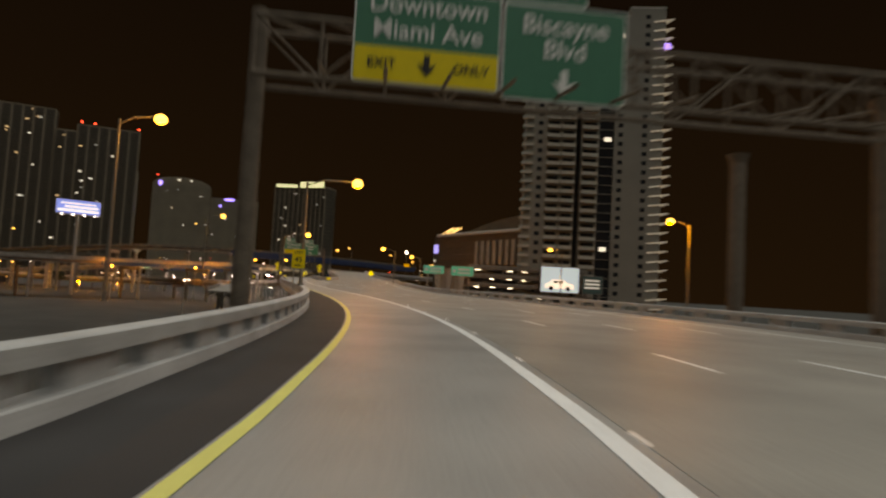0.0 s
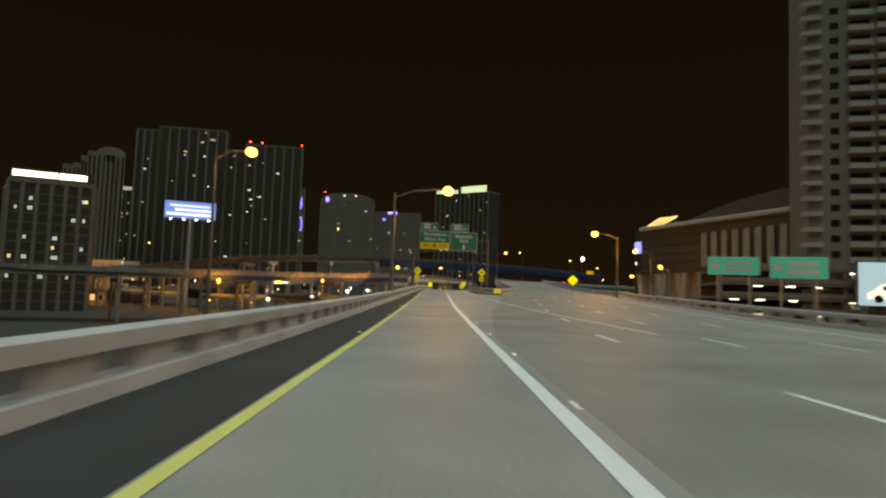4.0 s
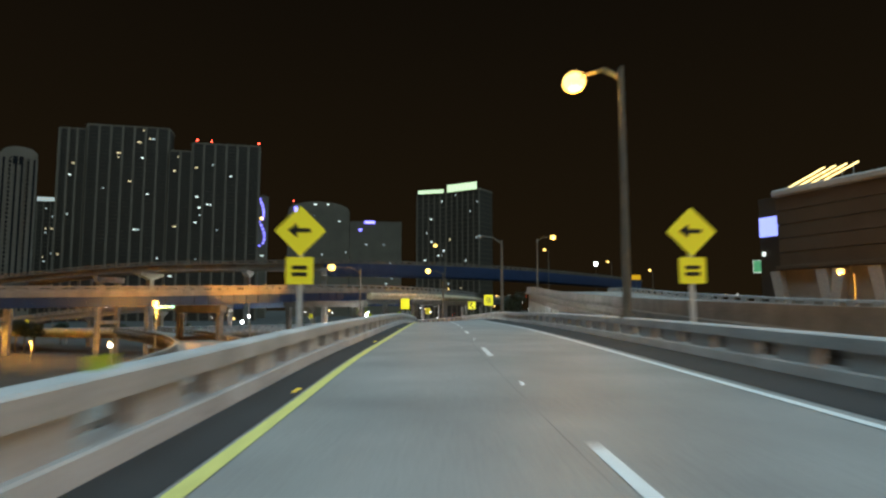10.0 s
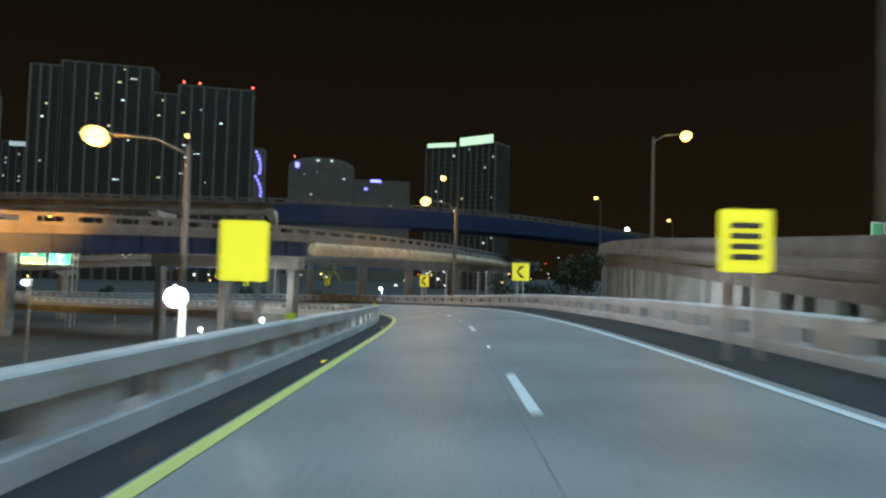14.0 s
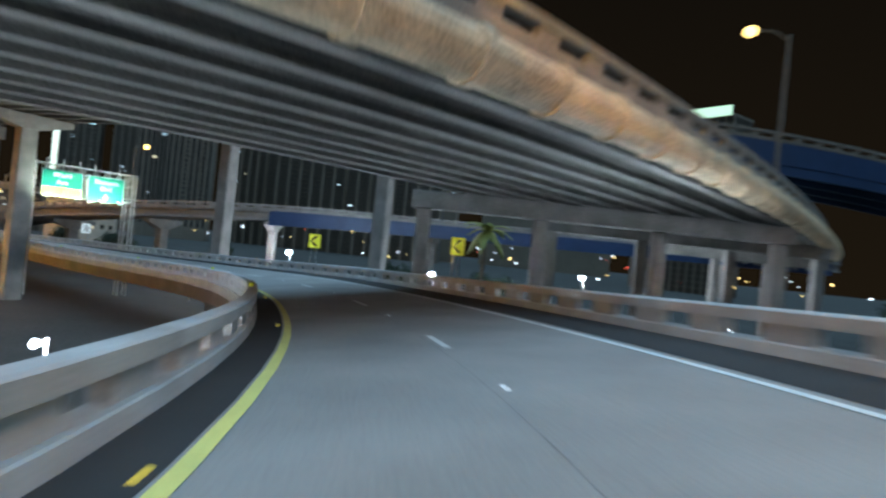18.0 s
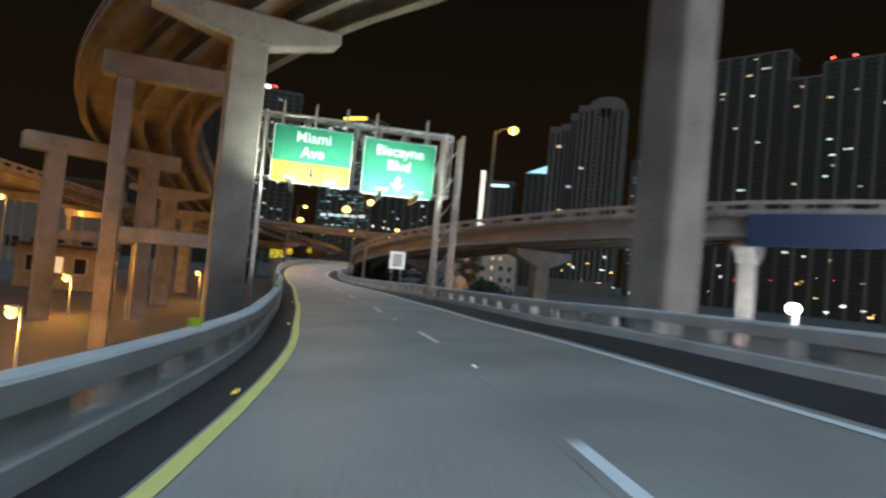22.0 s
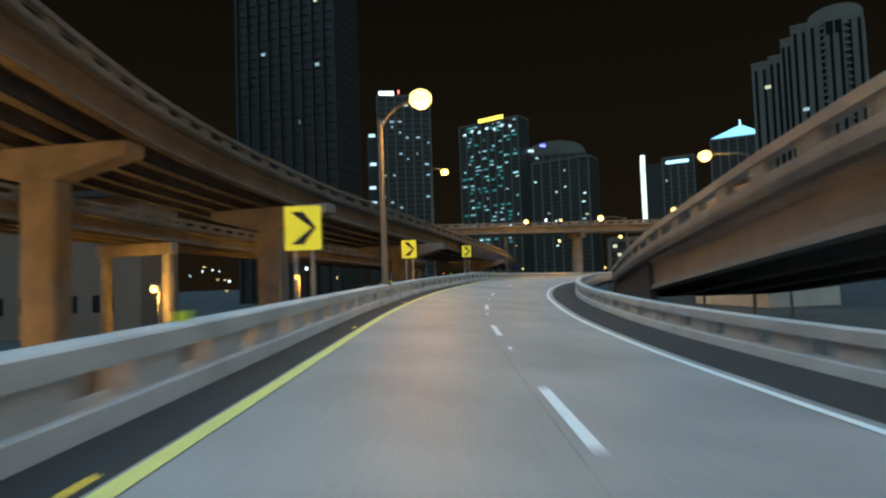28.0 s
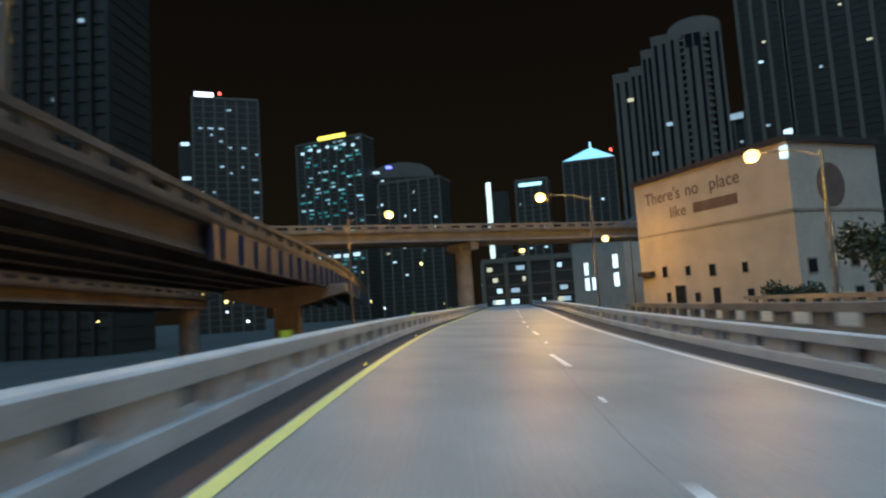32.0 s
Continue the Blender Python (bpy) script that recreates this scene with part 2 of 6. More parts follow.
e = np.array(edge[-1])
ahead, hx, hy = [], e[0], e[1]
for k in range(1, 17):
    hd = radians(max(48.0, 55.0 - 1.4 * k))
    hx, hy = hx - 9 * math.sin(hd), hy + 9 * math.cos(hd)
    ahead.append((hx, hy, e[2] + 0.02 * k, e[3] * max(0, 1 - k / 8)))
dense = spline(back + edge + ahead, 2.0)
RAMP = Line(dense, dense[:, 3])
SKEYS = [float(RAMP.s[np.argmin(np.hypot(RAMP.p[:, 0] - q[0], RAMP.p[:, 1] - q[1]))]) for q in edge]


def S(t):
    """The length along the ramp that the drive has reached at t."""
    return float(np.interp(t, rows[:, 0], SKEYS))


SEND = float(RAMP.s[-1])
GROUND = -11.6

# ---- ground ----
bm = bmesh.new()
bmesh.ops.create_grid(bm, x_segments=40, y_segments=40, size=2400)
for v in bm.verts:
    v.co.x, v.co.y, v.co.z = v.co.x - 200, v.co.y + 300, GROUND + 0.15 * noise.noise(v.co * 0.01)
tagged(part("ground", bm, M_GRASS), "dark bare city ground and streets below the ramps", "ground", kind="structure")


def left_face(s):
    return float(np.interp(s, [S(0), S(6.5), S(9.5)], [-1.95, -1.75, -0.85]))


def right_face(s):
    return float(np.interp(s, [S(8.75), S(9.7), S(12), S(30), S(32) + 8], [10.2, 8.9, 8.6, 8.6, 9.4]))


NOSE = S(8.75)

def gore(s):
    """The seam between the ramp's deck and the motorway's."""
    return float(np.interp(s, [S(5), S(6), S(7), S(8), NOSE], [3.92, 5.6, 7.8, 9.9, 10.75]))


# ---- ramp deck ----
ramp = empty("ramp_road", "grey concrete exit ramp on a raised deck with yellow and white lines", "road", kind="structure")


def deck_end(s):
    return right_face(s) + 0.55 if s > NOSE else gore(s)


def edge_u(s):
    """How far right of the yellow line the white edge line runs."""
    return float(np.interp(s, [S(5.2), S(8.2), S(11), S(13), S(28.5) + 5, S(30) + 20, S(32) + 8], [10.3, 7.1, 6.9, 6.6, 6.6, 7.1, 7.85]))


def strip(k):
    return lambda s: min(k(s) if callable(k) else k, deck_end(s) - 0.02)


RAMP.sweep("deck", [(lambda s: left_face(s) - 0.55, 0), (left_face, 0), (-0.14, 0), (1.7, 0), (3.45, 0), (strip(5.2), 0), (strip(lambda s: edge_u(s) + 0.3), 0), (strip(right_face), 0), (deck_end, 0),
                    (deck_end, -0.55), (lambda s: left_face(s) - 0.55, -0.55)], M_ROAD, ramp)
RAMP.sweep("left_shoulder", [(left_face, 0.006), (-0.14, 0.006)], M_ASPH, ramp, "dark asphalt shoulder", closed=False)
RAMP.sweep("right_shoulder", [(lambda s: edge_u(s) + 0.3, 0.006), (right_face, 0.006)], M_ASPH, ramp, "dark asphalt shoulder", s0=NOSE, closed=False)
RAMP.sweep("yellow_line", [(-0.09, 0.011), (0.09, 0.011)], M_YELL, ramp, "worn yellow edge line", closed=False)
RAMP.sweep("white_line", [(3.45, 0.008), (3.69, 0.008)], M_WHITE, ramp, "wide solid white line", s1=S(8.7), closed=False)
RAMP.sweep("edge_line", [(lambda s: edge_u(s) - 0.08, 0.011), (lambda s: edge_u(s) + 0.08, 0.011)], M_WHITE, ramp, "white edge line", s0=S(5.2), closed=False)
for x in (-1.0, 1.0):
    RAMP.sweep("deck_girder", [(x * 3 + 3.2 - 0.5, -0.5), (x * 3 + 3.2 + 0.5, -0.5), (x * 3 + 3.2 + 0.5, -1.9), (x * 3 + 3.2 - 0.5, -1.9)], M_GIRD, ramp)
dash = mesh("lane_dash", [(-0.075, 0, 0.008), (0.075, 0, 0.008), (0.075, 3.05, 0.008), (-0.075, 3.05, 0.008)], [(0, 1, 2, 3)], M_WHITE)
STARTS = [S(t) + d for t, d in ((9, 6.4), (10.5, 8.3), (13, 8.1), (16, 4.9), (19, 8.9), (21, 5.9), (25, 6.0), (28, 5.4), (29, 10.4), (30, 6.9), (31, 5.3), (32, 14.3))]
COUNT = np.cumsum([0] + [round((q - p) / 12.19) for p, q in zip(STARTS, STARTS[1:])])


def mid_u(s):
    """How far right of the yellow line the dashes run."""
    return float(np.interp(s, [S(10), S(12), S(14), S(16), S(20), S(21.5), S(24), S(31) + 8, S(32) + 5.8, S(32) + 13.7, S(32) + 25], [3.55, 3.3, 3.25, 3.05, 3.15, 3.42, 3.52, 3.54, 3.8, 4.38, 4.95]))


def dash_at(k):
    """Where the k-th dash of the middle line begins."""
    if k < 0:
        return STARTS[0] + 12.19 * k
    if k > COUNT[-1]:
        return STARTS[-1] + 12.19 * (k - COUNT[-1])
    return float(np.interp(k, COUNT, STARTS))


k0, k1 = 0, int(COUNT[-1] + (SEND - STARTS[-1]) / 12.19)
for k in range(k0, k1):
    child("lane_dash", dash, ramp, at=RAMP.place(dash_at(k), mid_u(dash_at(k))))


def marker(name, m, d):
    bm = bmesh.new()
    box(bm, -0.04, 0.04, -0.04, 0.04, 0, 0.02)
    for v in bm.verts:
        if v.co.z > 0.01:
            v.co.x, v.co.y = v.co.x * 0.8, v.co.y * 0.45
    me = bpy.data.meshes.new(name)
    bm.to_mesh(me)
    bm.free()
    me.materials.append(m)
    return me


# same painted glint in yellow; the markers give no light of their own
M_REFY = glow("yellow reflector with emissive glint", (1.0, 0.75, 0.05), 0.9)
rw, ry = marker("white_reflector", M_REFL, 0), marker("yellow_reflector", M_REFY, 0)
s = S(0) + 6
while s < S(8.7):
    child("white_reflector", rw, ramp, at=RAMP.place(s, 3.85, 0.004))
    s += 6.1
for k in range(k0, k1):
    child("white_reflector", rw, ramp, at=RAMP.place(dash_at(k) + 7.6, mid_u(dash_at(k) + 7.6), 0.004))
s = S(5)
while s < SEND - 40:
    child("yellow_reflector", ry, ramp, at=RAMP.place(s, -0.25, 0.008))
    s += 12.19
M_WORN = mat("badly worn road paint", (0.365, 0.365, 0.36), 0.7, vary=0.6, scale=5, fine=30)
M_TAR = mat("weathered joint filler", (0.25, 0.245, 0.238), 0.6, vary=0.5, scale=2.0, fine=18)
RAMP.sweep("lane_joint", [(lambda s: mid_u(s) - 0.205, 0.004), (lambda s: mid_u(s) - 0.185, 0.004)], M_TAR, ramp, "lengthwise joint between the lanes", s0=S(8.7), closed=False)
def worn_u(s):
    return float(np.interp(s, [S(29) + 9.7, S(29) + 20, S(30) + 20, S(31) + 10, S(31) + 21, S(31) + 33], [6.05, 6.4, 6.5, 5.95, 6.55, 7.1]))


for a_, b_ in ((S(29) + 7, S(29) + 20), (S(31) + 6, S(31) + 22)):
    RAMP.sweep("worn_line", [(lambda s: worn_u(s) - 0.08, 0.007), (lambda s: worn_u(s) + 0.08, 0.007)], M_WORN, ramp, "worn remains of an old lane line", s0=a_, s1=b_, closed=False)
# arrow marks on the two lanes
for u, s in ((1.8, S(10.5) + 12.5), (5.5, S(10.5) + 12.5)):
    me = mesh("lane_arrow", [(-0.09, -1.9, .009), (0.09, -1.9, .009), (0.09, 0.5, .009), (0.38, 0.5, .009), (0, 1.8, .009), (-0.38, 0.5, .009), (-0.09, 0.5, .009)], [(0, 1, 2, 3, 4, 5, 6)], M_WORN)
    child("lane_arrow", me, ramp, "worn white lane arrow", at=RAMP.place(s, u))


def barrier(line, s0, s1, face, side, label, spacing=2.13, name="bridge_railing", post_len=1.2):
    """A concrete kerb, posts and top beam; face(s) is the kerb's edge, side -1 stands to the left of the road."""
    f = face if callable(face) else (lambda s: face)
    root = empty(name, label, "railing", kind="structure")
    g = side
    o = lambda d: (lambda s: f(s) + g * d)
    line.sweep("kerb", [(o(0), 0), (o(0.03), 0.21), (o(0.06), 0.23), (o(0.42), 0.24), (o(0.42), -0.55)], M_BARR, root, s0=s0, s1=s1)
    line.sweep("top_beam", [(o(0.05), 0.57), (o(0.04), 0.79), (o(0.08), 0.82), (o(0.38), 0.82), (o(0.42), 0.79), (o(0.41), 0.57)], M_BARR, root, s0=s0, s1=s1)
    bm = boxes((-0.13, 0.13, -post_len / 2, post_len / 2, 0.20, 0.59))
    me = bpy.data.meshes.new("post")
    bm.to_mesh(me)
    bm.free()
    me.materials.append(M_BARR)
    s = s0 + 0.5
    while s < s1 - 0.4:
        child("post", me, root, at=line.place(s, f(s) + g * 0.26))
        s += spacing
    return root


barrier(RAMP, 0, SEND, left_face, -1, "pale concrete bridge railing with open posts beside the yellow line")
barrier(RAMP, NOSE, SEND, right_face, 1, "pale concrete bridge railing with open posts beside the outer lane")


# yellow delineators on the left railing
# slight emission painted in for the headlight return
M_DELIN = glow("yellow-green delineator with faint added glow", (0.42, 0.53, 0.02), 0.02)
dl = None
for s in np.arange(S(9), SEND - 60, 22.0):
    at = RAMP.place(float(s), left_face(float(s)) - 0.26, 0.82)
    if dl is None:
        bm = boxes((-0.09, 0.09, -0.015, 0.015, -0.01, 0.14))
        dl = bpy.data.meshes.new("delineator")
        bm.to_mesh(dl)
        bm.free()
        dl.materials.append(M_DELIN)
    tagged(new("delineator", dl), "small yellow-green reflective plate standing on the railing", "reflector", "railing delineators").matrix_basis = at


# ---- viaducts ----
def viaduct(name, pts, width, label, depth=1.5, girders=5, m=M_GIRD, rail=True, side=1, mp=M_CONC, blue=None):
    """A raised road: pts are near-edge places of its deck top; the deck lies to the side."""
    d = spline(pts, 3.0)
    ln = Line(d)
    root = empty(name, label, "overpass", kind="structure")
    w = side * width
    ln.sweep("deck", [(0, 0), (w, 0), (w, -0.28), (0, -0.28)], mp, root)
    for i in range(girders):
        u = side * (0.7 + (width - 1.4) * i / max(1, girders - 1))
        ln.sweep("girder", [(u - 0.30, -0.28), (u + 0.30, -0.28), (u + 0.12, -0.5), (u + 0.12, -depth + 0.3), (u + 0.32, -depth), (u - 0.32, -depth), (u - 0.12, -depth + 0.3), (u - 0.12, -0.5)], m, root)
    if rail:
        for u0, g in ((0.0, 1), (w, -1)):
            g = g * side
            ln.sweep("kerb", [(u0, -0.28), (u0, 0.27), (u0 + g * 0.35, 0.27), (u0 + g * 0.35, 0)], mp, root)
            ln.sweep("top_beam", [(u0 - g * 0.03, 0.66), (u0 - g * 0.03, 0.94), (u0 + g * 0.30, 0.94), (u0 + g * 0.30, 0.66)], mp, root)
            bm = boxes((-0.12, 0.12, -0.5, 0.5, 0.25, 0.68))
            me = bpy.data.meshes.new("post")
            bm.to_mesh(me)
            bm.free()
            me.materials.append(mp)
            s = 1.0
            while s < ln.s[-1] - 0.7:
                child("post", me, root, at=ln.place(s, u0 + g * 0.16))
                s += 2.6
    return ln, root


def hammerhead(x, y, top, heading, cap=10.5, col=1.5, base=GROUND, label="pale concrete hammerhead pier under an overpass", m=M_CONC, capd=1.4):
    root = empty("hammerhead_pier", label, "pier", "hammerhead piers", at=pose(x, y, 0, 0, 0, heading))
    bm = bmesh.new()
    h = cap / 2
    prof = [(-h, top), (h, top), (h, top - capd * 0.5), (col * 0.8, top - capd * 1.25), (-col * 0.8, top - capd * 1.25), (-h, top - capd * 0.5)]
    vs = [[bm.verts.new((px_, yy, pz)) for px_, pz in prof] for yy in (-0.75, 0.75)]
    bm.faces.new(vs[0])
    bm.faces.new(vs[1][::-1])
    for i in range(6):
        bm.faces.new((vs[0][i], vs[1][i], vs[1][(i + 1) % 6], vs[0][(i + 1) % 6]))
    bmesh.ops.recalc_face_normals(bm, faces=bm.faces)
    part("cap", bm, m, root, bevel=0.05)
    part("column", boxes((-col * 0.7, col * 0.7, -0.65, 0.65, base - 0.2, top - capd * 1.2)), m, root, bevel=0.12)
    return root


def bent(x, y, top, heading, span=9.0, base=GROUND, n=2, low=None, label="concrete frame bent with round-edged columns under an overpass", m=M_CONC, over=0.9, deep=1.2, wide=0.45):
    root = empty("frame_bent", label, "pier", "frame bents", at=pose(x, y, 0, 0, 0, heading))
    h = span / 2
    part("crossbeam", boxes((-h - over, h + over, -wide - 0.1, wide + 0.1, top - deep, top)), m, root, bevel=0.06)
    for i in range(n):
        u = -h + span * i / (n - 1)
        part("column", boxes((u - wide, u + wide, -wide, wide, base - 0.2, top - deep + 0.01)), m, root, bevel=0.1)
    if low is not None:
        part("strut", boxes((-h + 0.44, h - 0.44, -0.4, 0.4, low - 1.0, low)), m, root, bevel=0.05)
    return root


def boxes_mesh(name, b, m):
    """A box as mesh data with its material."""
    bm = boxes(b)
    me = bpy.data.meshes.new(name)
    bm.to_mesh(me)
    bm.free()
    me.materials.append(m)
    return me


# main motorway beside the ramp
mpts = [tuple(RAMP.at(S(t) if t > 0 else S(0) + t * 18, gore(S(t)) + 0.003)) for t in (-1.6, 0, 1, 2, 3, 4, 5, 5.5, 6, 6.5, 7, 7.5, 8, 8.75)]
mpts += [(11.3, 80, 0.15), (13.5, 105, 0.65), (15.2, 135, 1.5), (16.2, 165, 2.75), (17, 195, 4.35), (20, 220, 5.0), (30, 250, 5.2), (52, 285, 5.2), (90, 320, 5.2)]
MAIN = Line(spline(mpts, 3.0))
main = empty("motorway", "wide orange-lit motorway deck with dashed white lanes", "road", kind="structure")
MAIN.sweep("deck", [(0.0, 0.0), (18.5, 0.0), (18.5, -0.5), (0.0, -0.5)], M_DIMROAD, main)
for u in (0.9, 5, 9, 13, 17.6):
    MAIN.sweep("girder", [(u - 0.3, -0.5), (u + 0.3, -0.5), (u + 0.3, -1.9), (u - 0.3, -1.9)], M_GIRD, main)
for s in np.arange(4, 330, 12.19):
    for u in (3.7, 7.4, 11.1):
        child("lane_dash", dash, main, at=MAIN.place(float(s), u))
MAIN.sweep("edge_line", [(14.8, 0.008), (14.95, 0.008)], M_WHITE, main, closed=False)
SM = float(MAIN.s[np.argmin(np.abs(MAIN.p[:, 1] - 58))])
barrier(MAIN, 0, MAIN.s[-1], 18.0, 1, "concrete bridge railing along the far motorway edge", spacing=3.2)
SP = float(MAIN.s[np.argmin(np.abs(MAIN.p[:, 1] - 84))])
barrier(MAIN, SM, SP, 0.55, -1, "concrete bridge railing along the motorway edge", spacing=3.2)
MAIN.sweep("parapet", [(0.16, -0.02), (0.16, 0.98), (0.40, 0.98), (0.48, 0.30), (0.58, 0.0)], M_CONC, main, "solid concrete parapet", s0=SP)
MAIN.sweep("edge_ledge", [(-0.16, -0.06), (-0.16, -0.42), (0.0, -0.46), (0.16, -0.03)], M_CONC, main, "projecting concrete deck edge", s0=SP)
MAIN.sweep("drip_ledge", [(0.44, -1.0), (0.44, -1.14), (0.6, -1.14), (0.6, -1.0)], M_CONC, main, "narrow concrete ledge", s0=SP)
# wall piers with tall slots under the motorway
# greenish-white underlighting is put into this wall colour
M_WALLP = mat("wall concrete paled and greened for underlight", (0.33, 0.345, 0.315), 0.85, vary=0.4, scale=0.35, fine=9)
s = float(MAIN.s[np.argmin(np.abs(MAIN.p[:, 1] - 128))])
for k in range(42):
    wd = (1.7, 0.8, 3.4, 1.2)[k % 4]
    child("pier_panel", boxes_mesh("pier_panel", (-0.3, 0.3, 0, wd, -16.5, -1.9), M_WALLP), main, "pale concrete wall pier" if k == 0 else "", at=MAIN.place(s, 0.9))
    s += wd + (1.0, 1.3, 0.9, 1.5)[k % 4]
for yy in (130, 142, 154, 166, 178, 190, 200):
    q = MAIN.at(float(MAIN.s[np.argmin(np.abs(MAIN.p[:, 1] - yy))]), 9)
    bent(q.x, q.y, q.z - 1.9, 0, span=13, n=4)

# low-crossing orange viaduct, then over the ramp
V1, v1 = viaduct("crossing_overpass", [(-150, 112, 2.2), (-90, 140, 2.7), (-60, 156, 3.2), (-37, 173, 3.85), (-22, 188, 4.6), (-13, 203, 5.0), (-3, 226, 5.25), (7, 254, 5.2), (17, 290, 5.0), (27, 335, 4.8)], 18,
                 "concrete overpass with an open railing crossing over the ramp", depth=1.7, girders=9, side=-1)
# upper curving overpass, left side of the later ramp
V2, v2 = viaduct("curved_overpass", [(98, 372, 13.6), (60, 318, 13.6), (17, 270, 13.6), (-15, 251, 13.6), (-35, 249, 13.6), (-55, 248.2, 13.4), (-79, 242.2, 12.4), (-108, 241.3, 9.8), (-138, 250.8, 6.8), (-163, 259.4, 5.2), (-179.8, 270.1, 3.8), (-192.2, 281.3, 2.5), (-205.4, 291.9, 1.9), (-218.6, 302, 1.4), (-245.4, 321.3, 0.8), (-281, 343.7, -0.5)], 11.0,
                 "curved concrete overpass, darkened as dimly lit, on hammerhead piers", depth=1.6, girders=5, side=1, mp=M_DIMSTAIN, m=M_DIMSTAIN)
# right-hand overpass that comes down beside the ramp
V4, v4 = viaduct("descending_overpass", [(30, 335, 5.2), (-34, 303, 4.4), (-67, 282, 3.4), (-99, 277.5, 1.4), (-125, 281, -0.9), (-145, 289.5, -2.8), (-165, 302, -4.3), (-190, 321, -4.6), (-215, 345, -4.8)], 10.0,
                 "concrete overpass descending beside the ramp", depth=1.7, girders=4, side=1)

for x, y, top, hd in ((-54.2, 254, 11.8, 5), (-78.8, 247.8, 10.8, -8), (-137.6, 256, 5.0, 0), (-163.2, 264.6, 3.5, -31), (-176.4, 277.6, 2.1, -38), (-196.5, 294.8, 0.25, -38.5), (-232, 321, -0.6, -37), (-31.8, 249, 12.0, 8)):
    hammerhead(x, y, top, hd + 90)



def frame_at(ax, ay, bx, by, top, n=3, base=GROUND, label="concrete frame bent with round-edged columns under an overpass", low=None, **k):
    """A bent whose outer columns stand at a and b."""
    bent((ax + bx) / 2, (ay + by) / 2, top, math.degrees(math.atan2(by - ay, bx - ax)), span=math.hypot(bx - ax, by - ay), n=n, base=base, low=low, label=label, **k)


# blue steel span and a fat pipe on the crossing overpass
c0 = float(V1.s[np.argmin(np.hypot(V1.p[:, 0] + 15.5, V1.p[:, 1] - 198))])
V1.sweep("edge_beam", [(0.14, 0.02), (0.14, -0.58), (-0.2, -0.58), (-0.2, -0.29), (0.0, -0.29), (0.0, 0.02)], M_CONC, v1, s0=c0 - 120)
V1.sweep("blue_girder", [(0.06, -0.58), (0.06, -1.98), (-0.25, -1.98), (-0.25, -0.58)], M_BLUE, v1, "blue painted steel girder", s0=c0 - 75, s1=c0)
st = None
for k in range(36):
    at = V1.place(c0 - 1 - 2.05 * k, 0.10)
    if st is None:
        st = part("stiffener", boxes((-0.05, 0.12, -0.03, 0.03, -1.95, -0.6)), M_BLUE, v1, at=at).data
    else:
        child("stiffener", st, v1, at=at)
# stained beige, pushed towards orange to imitate sodium light on the pipe
M_PIPE = mat("stained beige pipe tinted for orange lamplight", (0.52, 0.41, 0.27), 0.7, vary=0.45, scale=0.7, fine=9)
circ = [(0.62 + 0.64 * math.cos(a), -1.25 + 0.64 * math.sin(a)) for a in np.linspace(0, math.tau, 13)[:-1]]
V1.sweep("drain_pipe", circ, M_PIPE, v1, "fat stained pipe with painted orange lamplight along the railing", s0=c0 + 0.3, s1=c0 + 85)
band = [(0.62 + 0.73 * math.cos(a), -1.25 + 0.73 * math.sin(a)) for a in np.linspace(0, math.tau, 13)[:-1]]
for k in range(26):
    V1.sweep("pipe_band", band, M_PIPE, v1, s0=c0 + 1 + 3.2 * k, s1=c0 + 1.35 + 3.2 * k)
# bents of the crossing overpass
frame_at(-21.3, 232.5, 1.5, 239, 3.45, 4)
frame_at(-15, 249, 8, 257, 3.45, 4)
frame_at(-5, 275, 14, 282, 3.3, 4)
frame_at(-15.2, 196.5, -30, 201, 2.75, 3)
frame_at(-35, 176, -44, 183, 1.8, 2)
frame_at(-58, 158, -66, 166, 1.1, 2)
frame_at(-90, 141, -97, 150, 0.5, 2)
# two-storey bents on the left of the later ramp
frame_at(-90.0, 243.1, -88.4, 250.2, 9.75, 2, low=-2.0, over=1.5, deep=1.6, wide=0.55)
frame_at(-116.8, 240.8, -118, 249.8, 6.95, 2, low=-2.4, over=3.0, deep=1.7, wide=0.85)
for x, y in ((-70, 286), (-92, 283.5), (-116, 285.5), (-45, 300)):
    i = int(np.argmin(np.hypot(V4.p[:, 0] - x, V4.p[:, 1] - y)))
    q, f = V4.p[i], V4.fwd[i]
    hammerhead(x, y + 2, float(q[2]) - 1.7, math.degrees(math.atan2(-f[0], f[1])), cap=8.5, label="concrete hammerhead pier under the descending overpass")
w0 = float(V4.s[np.argmin(np.hypot(V4.p[:, 0] + 150, V4.p[:, 1] - 292))])
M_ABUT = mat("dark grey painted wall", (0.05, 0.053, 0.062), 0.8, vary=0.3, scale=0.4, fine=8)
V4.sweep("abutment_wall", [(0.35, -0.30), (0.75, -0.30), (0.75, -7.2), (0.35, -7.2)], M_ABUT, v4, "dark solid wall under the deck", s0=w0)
b0 = float(V4.s[np.argmin(np.hypot(V4.p[:, 0] + 67, V4.p[:, 1] - 282))])
V4.sweep("blue_girder", [(-0.05, -0.1), (-0.05, -2.5), (0.3, -2.5), (0.3, -0.1)], M_BLUE, v4, "blue painted steel girder", s0=2, s1=b0)
d0 = float(V2.s[np.argmin(np.hypot(V2.p[:, 0] + 33, V2.p[:, 1] - 249))])
V2.sweep("blue_girder", [(-0.05, -0.1), (-0.05, -2.2), (0.3, -2.2), (0.3, -0.1)], M_BLUE, v2, "dark blue painted steel girder", s0=2, s1=d0)
